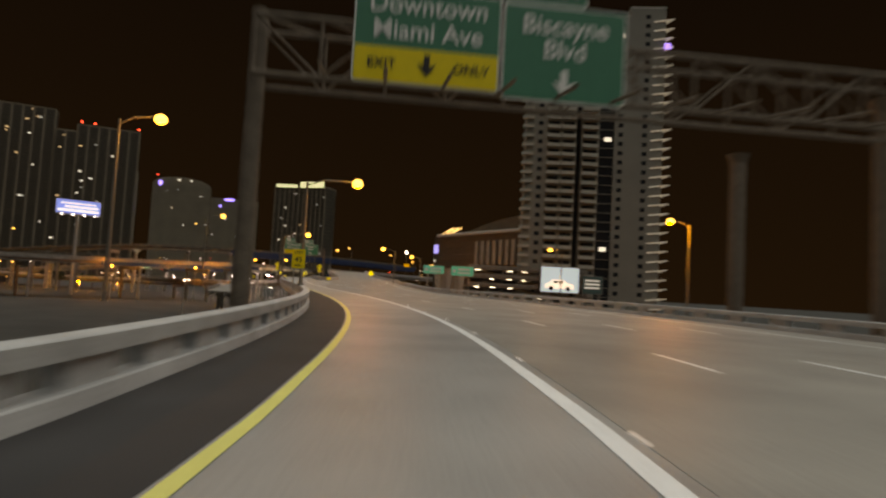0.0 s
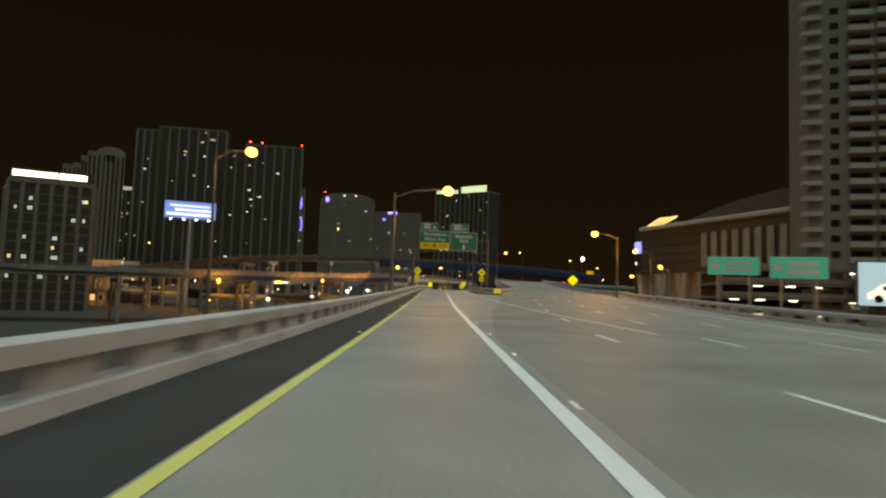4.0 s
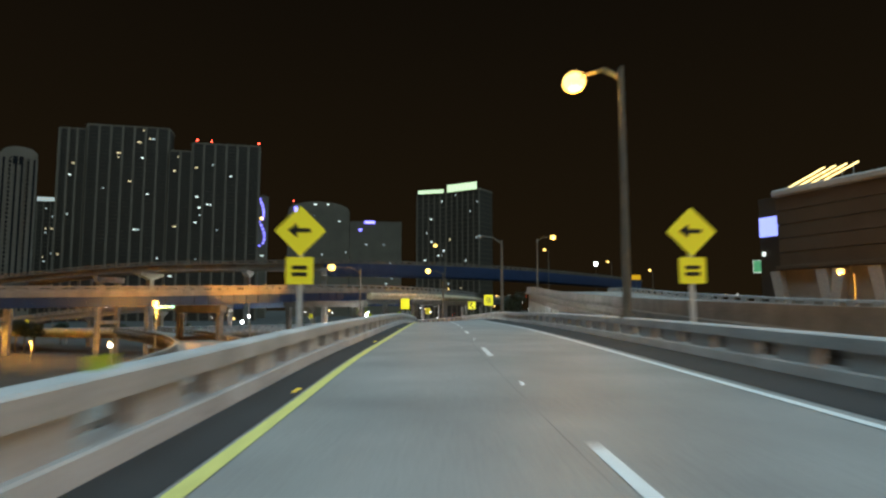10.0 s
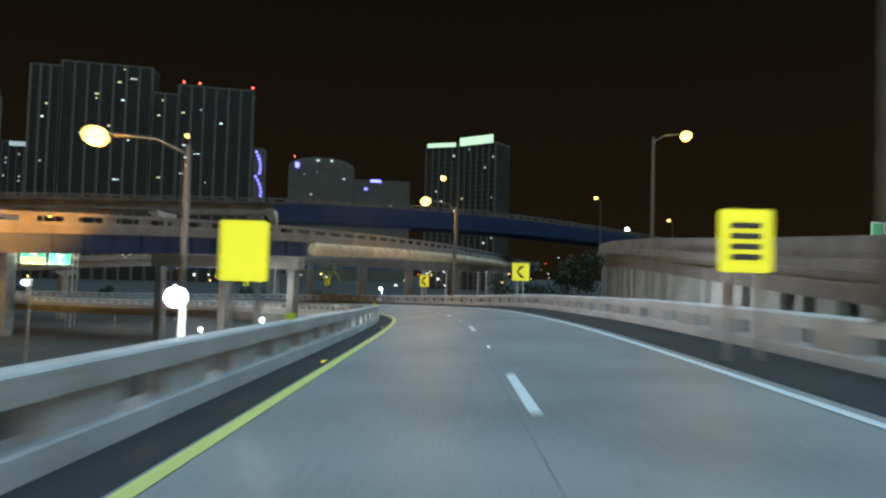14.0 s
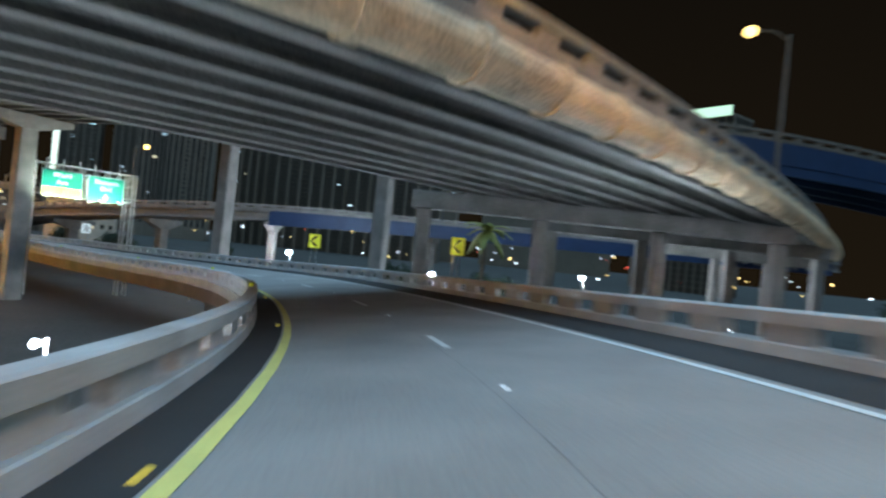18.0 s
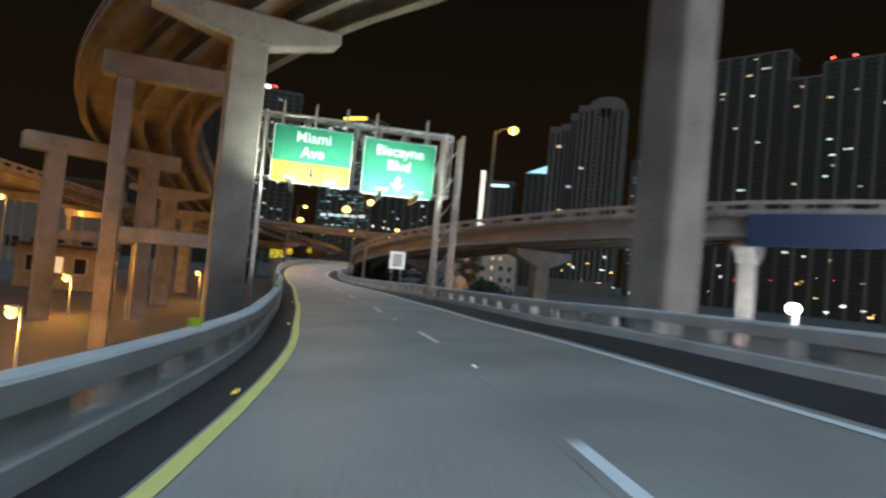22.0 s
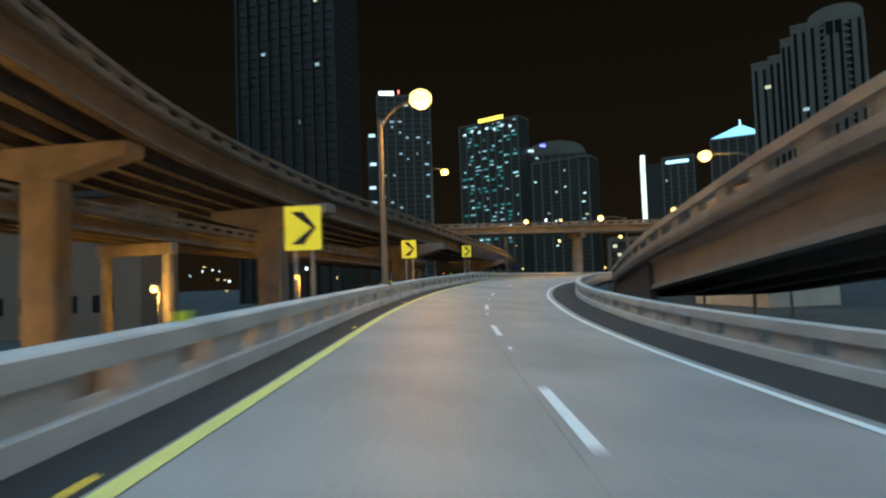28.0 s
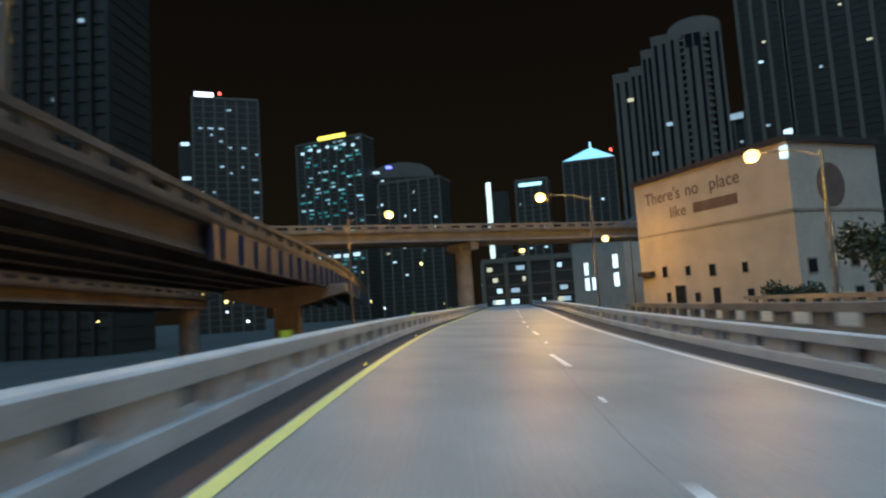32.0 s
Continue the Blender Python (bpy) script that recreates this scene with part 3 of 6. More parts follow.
for u in (0.0, 3.7, 7.3, 10.6):
    V2.sweep("blue_girder", [(u + 0.02, -1.7), (u + 0.02, -3.2), (u + 0.32, -3.2), (u + 0.32, -1.7)], M_BLUE, v2, s0=2, s1=d0)
e0 = float(V2.s[np.argmin(np.hypot(V2.p[:, 0] + 214, V2.p[:, 1] - 298.5))])
V2.sweep("blue_girder", [(11.05, -0.3), (11.05, -1.9), (10.75, -1.9), (10.75, -0.3)], M_BLUE, v2, "dark blue painted steel girder", s0=e0)
me = None
for k in range(22):
    at = V2.place(e0 + 1 + 2.4 * k, 11.1)
    if me is None:
        me = part("stiffener", boxes((-0.04, 0.14, -0.04, 0.04, -1.85, -0.35)), M_BLUE, v2, at=at).data
    else:
        child("stiffener", me, v2, at=at)
# lower street on piers beside the ramp
V8, v8 = viaduct("lower_ramp", [(-14, 60, -4.5), (-15, 95, -4.2), (-17, 125, -3.8), (-24, 155, -3.6), (-40, 185, -3.6), (-62, 215, -3.6)], 8.5, "lower concrete ramp with an open railing", depth=1.3, girders=3, side=-1)
for x, y, h in ((-18.5, 80, 0), (-19.5, 105, 5), (-22, 130, 8), (-30, 158, 25), (-47, 187, 40)):
    bent(x, y, -5.4, h, span=5.5, n=2, label="concrete frame bent under the lower ramp")
V10, v10 = viaduct("rear_overpass", [(-78, 196, 5.2), (-105, 220, 5.0), (-140, 240, 4.2), (-180, 260, 3.0), (-225, 290, 1.5), (-270, 325, 0.0)], 9.0, "orange-lit concrete overpass behind the curved one", depth=1.5, girders=4, side=-1, mp=M_DIMSTAIN, m=M_DIMSTAIN)
for x, y, t_, h in ((-100, 213, 3.4, 40), (-122, 228, 3.1, 52), (-147, 238, 2.4, 60), (-172, 250, 1.7, 60), (-198, 266, 0.8, 56)):
    bent(x, y, t_, h, span=7.5, n=2, low=None, label="concrete frame bent under the rear overpass")


# ---- lamps ----
AMBER = (1.0, 0.46, 0.06)

def lamp(head, foot, power=900, color=(1.0, 0.48, 0.10), label="tall street lamp with a glowing sodium head on a curved arm", light=True, lens=None):
    h, f = Vector(head), Vector(foot)
    root = empty("street_lamp", label, "street lamp", "street lamps")
    bm = bmesh.new()
    top = Vector((f.x, f.y, h.z - 0.3))
    tube(bm, f - Vector((0, 0, 0.05)), top, 0.17, 0.10, 12)
    part("pole", bm, M_POLE, root)
    part("base_flange", tube(bmesh.new(), f - Vector((0, 0, 0.04)), f + Vector((0, 0, 0.12)), 0.3, 0.28, 12), M_POLE, root)
    d = Vector((h.x - f.x, h.y - f.y, 0))
    n = d.normalized() if d.length > 0.1 else Vector((0, 1, 0))
    bm = bmesh.new()
    pts = [top - Vector((0, 0, 0.4)), top + n * d.length * 0.35 + Vector((0, 0, 0.25)), h - n * 0.35 + Vector((0, 0, 0.12))]
    for i in range(2):
        tube(bm, pts[i], pts[i + 1], 0.06, 0.05, 8)
    part("arm", bm, M_POLE, root)
    q = Matrix.Translation(h) @ Matrix.Rotation(math.atan2(n.y, n.x), 4, "Z")
    bm = boxes((-0.45, 0.40, -0.17, 0.17, 0.02, 0.16))
    for v in bm.verts:
        if v.co.z > 0.1:
            v.co.x, v.co.y = v.co.x * 0.75, v.co.y * 0.6
    part("lamp_head", bm, M_POLE, root, bevel=0.02, at=q)
    bm = bmesh.new()
    bmesh.ops.create_uvsphere(bm, u_segments=14, v_segments=8, radius=0.5 if lens is None else 0.28)
    for v in bm.verts:
        v.co.z *= 0.8
    part("lens", bm, lens or M_LENS, root, "glowing sodium lens", at=q)
    if light:
        la = bpy.data.lights.new("lamp_light", "POINT")
        la.energy, la.color, la.shadow_soft_size = power, color, 0.3
        lo = new("lamp_light", la)
        lo.location = h - Vector((0, 0, 0.7))
    return root


def near_s(x, y):
    return float(RAMP.s[np.argmin(np.hypot(RAMP.p[:, 0] - x, RAMP.p[:, 1] - y))])


def lamp_left(x, y, z, **k):
    s = near_s(x, y)
    lamp((x, y, z), tuple(RAMP.at(s, left_face(s) - 0.30, 0.8)), **k)


def lamp_right(x, y, z, **k):
    s = near_s(x, y)
    lamp((x, y, z), tuple(RAMP.at(s, right_face(s) + 0.30, 0.8)), **k)


lamp_left(1.5, -49.6, 8.4, power=1300)
lamp_left(0.3, 26.8, 8.9, power=1100)
lamp((44.6, -34.5, 9.8), (47.5, -34.5, -11.6), color=SODIUM, power=5500)
lamp((4.4, 103.1, 10.9), tuple(RAMP.at(near_s(4.4, 101.1), right_face(near_s(4.4, 101.1)) + 0.30, 0.8)), power=900)
lamp((-14.6, -53.9, 11.3), (-17.5, -53.9, -3), power=1200)
lamp((-16.5, 23.2, 11.1), (-19.5, 23.2, -3), power=600)
lamp((22.1, 63.4, 9.2), (25.5, 63.4, -0.6), color=SODIUM, power=2600)
lamp((35.1, 86.6, 8.6), (38, 86.6, -2), color=SODIUM, power=1300)
lamp((55.1, 26.3, 9.5), (58, 26, -11.6), color=SODIUM, power=6500)
lamp((47.2, 108.6, 7.0), (49.5, 110, -11.6), color=SODIUM, power=1600)
lamp((36.4, 288.3, 21.2), (38, 290, 3), light=False)
lamp((-1.1, 243, 18.0), (1.5, 243, 5), light=False)
lamp((-52.0, 258.0, 27.4), (-52.0, 256.0, 13.5), light=False)
lamp((20.5, 191.3, 14.4), (17.5, 191, 4.1), color=SODIUM, power=900)
lamp((-15.4, 162.3, 6.9), (-11.5, 162.3, -11.6), power=900, color=SODIUM)
# extra beam beside the lamp head, added to turn the overpass railing orange
la = bpy.data.lights.new("lamp_light", "SPOT")
la.energy, la.color, la.shadow_soft_size, la.spot_size, la.spot_blend = 42000, SODIUM, 0.3, radians(48), 0.5
new("lamp_light", la).matrix_basis = look((-15.9, 162.9, 6.5), (-31.5, 178, 9.4))
lamp((3.5, 145.6, 9.2), tuple(RAMP.at(near_s(3.5, 145.6), right_face(near_s(3.5, 145.6)) + 0.30, 0.8)), light=False, lens=M_STEEL, label="unlit street lamp with a grey head on a curved arm")
lamp((-150.4, 281.1, 3.75), tuple(RAMP.at(near_s(-152.05, 280.05), left_face(near_s(-152.05, 280.05)) - 0.26, 0.8)))
lamp_right(-2.6, 195.4, 8.4, power=900, color=SODIUM)
# second added beam, aimed to bring orange onto the pipe and spare the road
la = bpy.data.lights.new("lamp_light", "SPOT")
la.energy, la.color, la.shadow_soft_size, la.spot_size, la.spot_blend = 6500, SODIUM, 0.3, radians(56), 0.6
new("lamp_light", la).matrix_basis = look((-2.9, 196.0, 8.0), (-8.0, 213, 9.0))
lamp((-204.5, 304.1, 10.9), (-200.5, 300.5, 2.2), color=AMBER, power=4500)
lamp_right(-110.1, 270.4, 3.2, power=420)
lamp_right(-123, 280.5, 5.9, power=500)
lamp((-92.5, 280.4, 12.6), (-93.2, 278.5, 1.95), color=SODIUM, power=700)
lamp((-237.4, 370.7, 5.0), (-235, 373, -11.6), color=AMBER, power=2500)
lamp((-261.7, 377.5, 5.9), (-264, 375, -11.6), light=False)
lamp((-336.0, 437.8, 3.3), (-338, 436, -11.6), light=False)
lamp((58.5, 168.3, 6.84), (61, 169, -11.6), color=SODIUM, power=4000)
lamp((71, 334, 20.5), (73, 336, 3.8), light=False)
lamp((84.2, 322.1, 16.3), (86, 324, -11.6), light=False)
lamp((-162.6, 309.2, 4.9), (-160, 312, -6), color=AMBER, power=900)
lamp((-200.5, 340.4, 5.4), (-197, 342, -11.6), color=AMBER, power=3500)
lamp((-221.3, 341.9, 6.5), (-218, 345, -11.6), color=AMBER, power=4500)
lamp((-138.5, 255.3, 17.8), (-137.2, 250.8, 7.2), color=AMBER, power=4500)
lamp((-240.4, 336.9, 7.7), (-243, 333, -11.6), color=AMBER, power=4500)


# ---- towers ----
M_DIMR = mat("dark bronze facade", (0.034, 0.028, 0.022), 0.7, vary=0.25, scale=0.05, fine=2, bump=0.05)
M_WINC = glow("cool office window", (0.6, 0.9, 0.9), 0.6)
M_WINT = glow("teal office window", (0.12, 0.5, 0.45), 0.4)


def tower(name, label, left, right, top, depth=25, base=GROUND, floors=30, fins=6, m=M_DARKF, trim=M_RIB, slab=0.35, out=0.6, rib=0.6, lit=10, seed=1, glass=M_WIN, cat="tower", wide=0.6, low=0.25):
    """A high-rise whose front face runs from left to right as seen from the road."""
    l, r = Vector((*left[:2], 0)), Vector((*right[:2], 0))
    w = (r - l).length
    ang = math.atan2((r - l).y, (r - l).x)
    root = empty(name, label, cat, at=Matrix.Translation((*left[:2], base)) @ Matrix.Rotation(ang, 4, "Z"))
    h = top - base
    part("body", boxes((0, w, 0.2, depth, 0, h)), m, root)
    fh = h / floors
    me = part("floor_slab", boxes((-0.15, w + 0.15, -out * 0.25 + 0.15, depth + 0.15, -slab, 0)), trim, root, at=pose(0, 0, fh)).data
    for i in range(2, floors + 1):
        child("floor_slab", me, root, at=pose(0, 0, i * fh))
    me = part("pier", boxes((-rib, rib, -out, 0.4, 0, h + 0.6)), trim, root).data
    for i in range(1, fins + 1):
        child("pier", me, root, at=pose(w * i / fins, 0, 0))
    part("parapet", boxes((-0.3, w + 0.3, -0.3, depth + 0.3, h, h + 1.5)), trim, root)
    rnd = random.Random(seed)
    bay = w / fins
    for k in range(lit):
        i, j = rnd.randrange(fins), rnd.randrange(int(floors * low), floors)
        ww = rnd.uniform(0.3, 1.0) * bay * wide * 0.6
        x = bay * i + 0.8 + rnd.random() * max(0.1, bay - 1.6 - ww)
        z = j * fh
        part("lit_window", boxes((x, x + ww, 0.1, 0.24, z + 0.9, z + min(fh - slab - 0.3, 2.2))), rnd.choice((glass, M_WINT, M_WINT, M_WIND) if glass is M_WINC else (glass, glass, M_WIND, M_WINW)), root)
    return root


def lerp(a, b, f):
    return (a[0] + (b[0] - a[0]) * f, a[1] + (b[1] - a[1]) * f)


RA, RB = (-363, 668), (-181, 707)
for f0, f1, top, fn, sd in ((0, 0.13, 174, 3, 1), (0.13, 0.53, 179, 7, 2), (0.53, 0.65, 157, 2, 3), (0.65, 1.0, 166, 6, 4)):
    tower("apartment_tower", "tall grey apartment tower with vertical ribs and a few lit windows", lerp(RA, RB, f0), lerp(RA, RB, f1 - 0.004), top, floors=48, fins=fn, lit=int(34 * (f1 - f0)), slab=0.12, out=1.2, rib=1.0, seed=sd)
tower("office_tower", "dark office tower with a green-lit crown", (-18, 682), (10, 672), 112, floors=28, fins=5, lit=8, seed=5)
tower("office_tower", "dark office tower with a bright green-lit crown", (10.5, 671), (40.6, 650), 112, floors=29, fins=6, lit=10, seed=6)
tower("office_tower", "small stepped office tower with a lit white top band", (-408, 700), (-378, 706), 112, floors=30, fins=5, lit=16, seed=14, glass=M_WIND)
g = tower("office_tower", "dark office tower with rows of bright windows under a yellow sign", (-775, 556), (-709, 596), 171, floors=44, fins=8, lit=150, seed=8, wide=0.95, slab=0.5, glass=M_WINC)
wy = math.hypot(66, 40)
me = part("window_band", boxes((0.2, 7.6, -0.5, -0.3, 0, 3.2)), M_WIN, g, "long bright window band", at=pose(wy * 0.08, -0.2, 62)).data
for k in range(1, 6):
    child("window_band", me, g, at=pose(wy * (0.08 + 0.145 * k), -0.2, 62 + 0.4 * (k % 2)))
for k in range(7):
    part("roof_light", boxes((wy * (0.08 + 0.13 * k), wy * (0.08 + 0.13 * k) + 3.4, -0.9, -0.6, 172 + 2.5 * (k % 2), 174.6 + 2.5 * (k % 2))), M_WIN, g, "bright white roof light")
g = tower("office_tower", "slim dark glass tower with a white roof sign", (-596, 407), (-584, 447), 144, floors=36, fins=6, lit=26, seed=9, wide=0.9, slab=0.5, glass=M_WIND)
part("side_block", boxes((-9, -0.4, 3, 22, 0, 125)), M_DARKF, g, "lower dark side block")
for z, x in ((124, -7.5), (101, -7), (82, -8), (70, -7.5)):
    part("side_light", boxes((x, x + 5, 2.4, 2.8, z, z + 2.2)), M_WIN, g, "bright white side light")
tower("condominium_tower", "very tall dark ribbed residential tower", (-425, 291), (-393, 330), 240, floors=60, fins=9, lit=14, seed=10, slab=0.12, out=1.4, trim=M_DIMR)


def rounded_roof(parent, w, depth, z, rise, m, n=12, x0=0.0):
    """A vaulted roof across a tower's width."""
    prof = [(x0 + w * (0.5 - 0.5 * math.cos(math.pi * k / n)), z + rise * math.sin(math.pi * k / n)) for k in range(n + 1)]
    vs = [(x, y, q) for y in (0.0, depth) for x, q in prof]
    k = n + 1
    fs = [(i, i + 1, i + 1 + k, i + k) for i in range(n)] + [tuple(range(k)), tuple(range(k, 2 * k))[::-1], (0, k, 2 * k - 1, n)]
    return child("roof", recalc(mesh("roof", vs, fs, m)), parent)


# pale apartment house that steps up to a rounded block
M_PALEB = mat("pale bluish stucco", (0.20, 0.165, 0.125), 0.8, vary=0.15, scale=0.05, fine=2, bump=0.05)
g = empty("apartment_tower", "tall pale apartment tower stepping up to a rounded top", "tower", at=Matrix.Translation((-381, 566, GROUND)) @ Matrix.Rotation(math.atan2(28, 46), 4, "Z"))
wb = math.hypot(46, 28)
hb = [(0.0, 0.16, 111), (0.16, 0.28, 113), (0.28, 0.38, 121), (0.38, 0.53, 127), (0.53, 1.0, 128)]
for f0, f1, hh in hb:
    hh += 12
    b_ = part("block", boxes((wb * f0, wb * f1 - 0.3, 0, 24, 0, hh)), M_PALEB, g)
    if f1 < 1:
        part("parapet", boxes((wb * f0 - 0.2, wb * f1 - 0.1, -0.3, 24.2, hh, hh + 1.2)), M_PALEB, b_)
    n = max(2, int((f1 - f0) * wb / 4.2))
    st = None
    for i in range(n):
        x = wb * f0 + (f1 - f0) * wb * (i + 0.5) / n
        part("window_strip", boxes((x - 0.8, x + 0.8, -0.06, 0.05, 10, hh - 3.5)), M_GLASS, b_, "dark vertical window strip")
        part("rib", boxes((x + 1.2, x + 1.9, -0.9, 0.0, 0, hh)), M_PALEB, b_)
me = part("balcony", boxes((-1.3, 1.3, -1.3, 0, 0, 1.0)), M_PALEB, g, at=pose(wb * 0.66, 0, 30)).data
for k in range(1, 30):
    child("balcony", me, g, at=pose(wb * 0.66, 0, 30 + 3.6 * k))
for k in range(30):
    child("balcony", me, g, at=pose(wb * 0.86, 0, 30 + 3.6 * k))
rounded_roof(g, wb * 0.47, 24, 140, 6.5, M_PALEB, x0=wb * 0.53)
part("crown_window", boxes((wb * 0.66, wb * 0.82, -0.1, 0.02, 131, 138)), M_GLASS, g, "dark arched top window")
for x, z, m in ((0.12, 108, M_WINW), (0.2, 60, M_WINW), (0.45, 92, M_WIND), (0.3, 78, M_WIND)):
    part("lit_window", boxes((wb * x, wb * x + 3, -1.1, -0.92, z, z + 1.8)), m, g)


# condominium with stacked balconies and a sloping top
LC, RC = Vector((83, 114, 0)), Vector((131, 97, 0))
wc = (RC - LC).length
g = empty("condominium_tower", "pale condominium tower with stacked balconies and a sloping top", "tower", at=Matrix.Translation((83, 114, GROUND)) @ Matrix.Rotation(math.atan2(-17, 48), 4, "Z"))
M_BALC = mat("pale balcony concrete", (0.34, 0.34, 0.30), 0.8, vary=0.15, scale=0.2, fine=3, bump=0.05)
M_CONDO = mat("grey-white condominium wall", (0.20, 0.20, 0.175), 0.8, vary=0.15, scale=0.08, fine=2, bump=0.05)
# emission painted into the concrete fins so that they look lit
M_SOFF = glow("balcony edge with added glow", (0.75, 0.8, 0.75), 0.14)
FH = 3.55
cols = [(0.0, 0.06, "tooth"), (0.06, 0.15, "window"), (0.15, 0.26, "balcony"), (0.26, 0.37, "balcony"), (0.37, 0.41, "slot"), (0.41, 0.54, "balcony"), (0.54, 0.65, "glass"), (0.65, 0.74, "window"), (0.74, 0.85, "wall"), (0.85, 0.89, "window"), (0.89, 1.0, "fin")]
kinds = {}
for f0, f1, kind in cols:
    x0, x1 = wc * f0, wc * f1
    h = min(122.0, 92 + 0.75 * (x0 + x1) / 2)
    c = part("wall_bay", boxes((x0, x1, 3.0 if kind == "slot" else 0.8 if kind == "glass" else 0, 24, 0, h)), M_GLASS if kind in ("slot", "glass") else M_CONDO, g)
    bmx = boxes((x0, x1, -0.1, 24, h, h + 0.8))
    part("roof_edge", bmx, M_BALC, c)
    xm, ww = (x0 + x1) / 2, x1 - x0
    for k in range(2, int((h - 1) / FH)):
        z = k * FH
        if kind == "window":
            piece = ("window", boxes((-0.9, 0.9, -0.04, 0.1, 0.9, 2.5)), M_GLASS)
        elif kind == "balcony":
            bm = boxes((-ww * 0.46, ww * 0.46, -1.7, 0, -0.25, 0), (-ww * 0.46, ww * 0.46, -1.7, -1.55, 0, 1.05))
            for v in bm.verts:
                if v.co.x > 0:
                    v.co.y *= 0.55
            piece = ("balcony", bm, M_BALC)
        elif kind == "tooth":
            piece = ("balcony", boxes((-ww * 0.5 - 1.5, ww * 0.4, -1.0, 1.6, -0.25, 0.8)), M_BALC)
        elif kind == "glass":
            piece = ("floor_edge", boxes((-ww * 0.5, ww * 0.5, 0.55, 0.85, -0.12, 0.12)), M_CONDO)
        elif kind == "fin":
            bm = bmesh.new()
            v = [bm.verts.new(q) for q in ((-ww * 0.3, -0.2, 0), (ww * 0.5 + 3.0, -0.6, 0.9), (ww * 0.5, 2.4, 0), (-ww * 0.3, -0.2, -0.5), (ww * 0.5 + 3.0, -0.6, 0.6), (ww * 0.5, 2.4, -0.5))]
            for q in ((0, 1, 2), (5, 4, 3), (0, 3, 4, 1), (1, 4, 5, 2), (2, 5, 3, 0)):
                bm.faces.new([v[i] for i in q])
            piece = ("slab_fin", bm, M_SOFF)
        else:
            break
        key = (kind, round(ww, 2))
        if key in kinds:
            piece[1].free()
            child(piece[0], kinds[key], c, at=pose(xm, 0, z))
        else:
            kinds[key] = part(piece[0], piece[1], piece[2], c, at=pose(xm, 0, z)).data
        if kind == "balcony":
            key = ("door", round(ww, 2))
            if key in kinds:
                child("balcony_door", kinds[key], c, at=pose(xm, 0, z))
            else:
                kinds[key] = part("balcony_door", boxes((-ww * 0.36, ww * 0.36, -0.05, 0.1, 0.05, 2.5)), M_GLASS, c, at=pose(xm, 0, z)).data
for x, z, d in ((0.30, 97, -0.5), (0.33, 99.5, -0.5), (0.58, 70, 0.4), (0.60, 110, 0.4), (0.66, 110.5, -0.3), (0.57, 28, 0.4), (0.15, 86, -0.3)):
    part("lit_window", boxes((wc * x, wc * x + 2.4, d - 0.2, d, z, z + 1.5)), M_WIN, g)
part("roof_lamp", boxes((wc * 0.99, wc * 0.99 + 2.2, -1.2, -0.6, 106, 108.2)), glow("violet roof lamp", (0.25, 0.2, 1.0), 2.0), g, "violet roof lamp")


# ---- writing ----
def lettering(text, size, m, name="lettering"):
    cu = bpy.data.curves.new(name, "FONT")
    cu.body, cu.size, cu.align_x, cu.align_y, cu.extrude, cu.offset = text, size, "CENTER", "CENTER", 0.004, size * 0.012
    ob = bpy.data.objects.new(name, cu)
    me = bpy.data.meshes.new_from_object(ob)
    bpy.data.objects.remove(ob)
    me.materials.clear()
    me.materials.append(m)
    return me


def rounded(w, h, d, r=0.12):
    """A board facing -y, its middle at the origin."""
    bm = bmesh.new()
    pts = []
    for cx, cz, a0 in ((w / 2 - r, h / 2 - r, 0), (-w / 2 + r, h / 2 - r, 90), (-w / 2 + r, -h / 2 + r, 180), (w / 2 - r, -h / 2 + r, 270)):
        for k in range(4):
            a = radians(a0 + 30 * k)
            pts.append((cx + r * math.cos(a), cz + r * math.sin(a)))
    f = [bm.verts.new((x, 0, z)) for x, z in pts]
    b_ = [bm.verts.new((x, d, z)) for x, z in pts]
    bm.faces.new(f)
    bm.faces.new(b_[::-1])
    for i in range(len(f)):
        j = (i + 1) % len(f)
        bm.faces.new((f[i], b_[i], b_[j], f[j]))
    bmesh.ops.recalc_face_normals(bm, faces=bm.faces)
    return bm


def flat(x, y, z):
    """Lettering turned upright to face -y."""
    return pose(x, y, z, 90, 0, 0)


def panel(parent, x, z, w, h, lines, size, m=M_GREEN, edge=M_SIGNW, strip=None, name="sign_panel", y=0.0, ink=M_SIGNW):
    p = part(name, rounded(w, h, 0.06), edge, parent, "white-bordered sign board", at=pose(x, y, z))
    part("face", rounded(w - 0.10, h - 0.10, 0.02, 0.10), m, p, at=pose(0, -0.012, 0))
    for i, (tx, dz) in enumerate(lines):
        child("lettering", lettering(tx, size, ink), p, at=flat(0, -0.03, dz))
    return p


def bars(parent, x, z, w, h, n, m, y=-0.03):
    for i in range(n):
        part("letter_bar", boxes((x - w / 2, x + w / 2, y - 0.006, y, z + h * (n / 2 - i - 0.85), z + h * (n / 2 - i - 0.25))), m, parent)


def arrow_down(parent, x, z, size, m, y=-0.034):
    me = mesh("arrow", [(-0.15, 0.6, 0), (0.15, 0.6, 0), (0.15, 0.0, 0), (0.5, 0.15, 0), (0, -0.5, 0), (-0.5, 0.15, 0), (-0.15, 0.0, 0)], [(0, 1, 2, 3, 4, 5, 6)], m)
    child("arrow", me, parent, at=Matrix.Translation((x, y, z)) @ Matrix.Rotation(radians(90), 4, "X") @ Matrix.Diagonal((size, size, size, 1)))


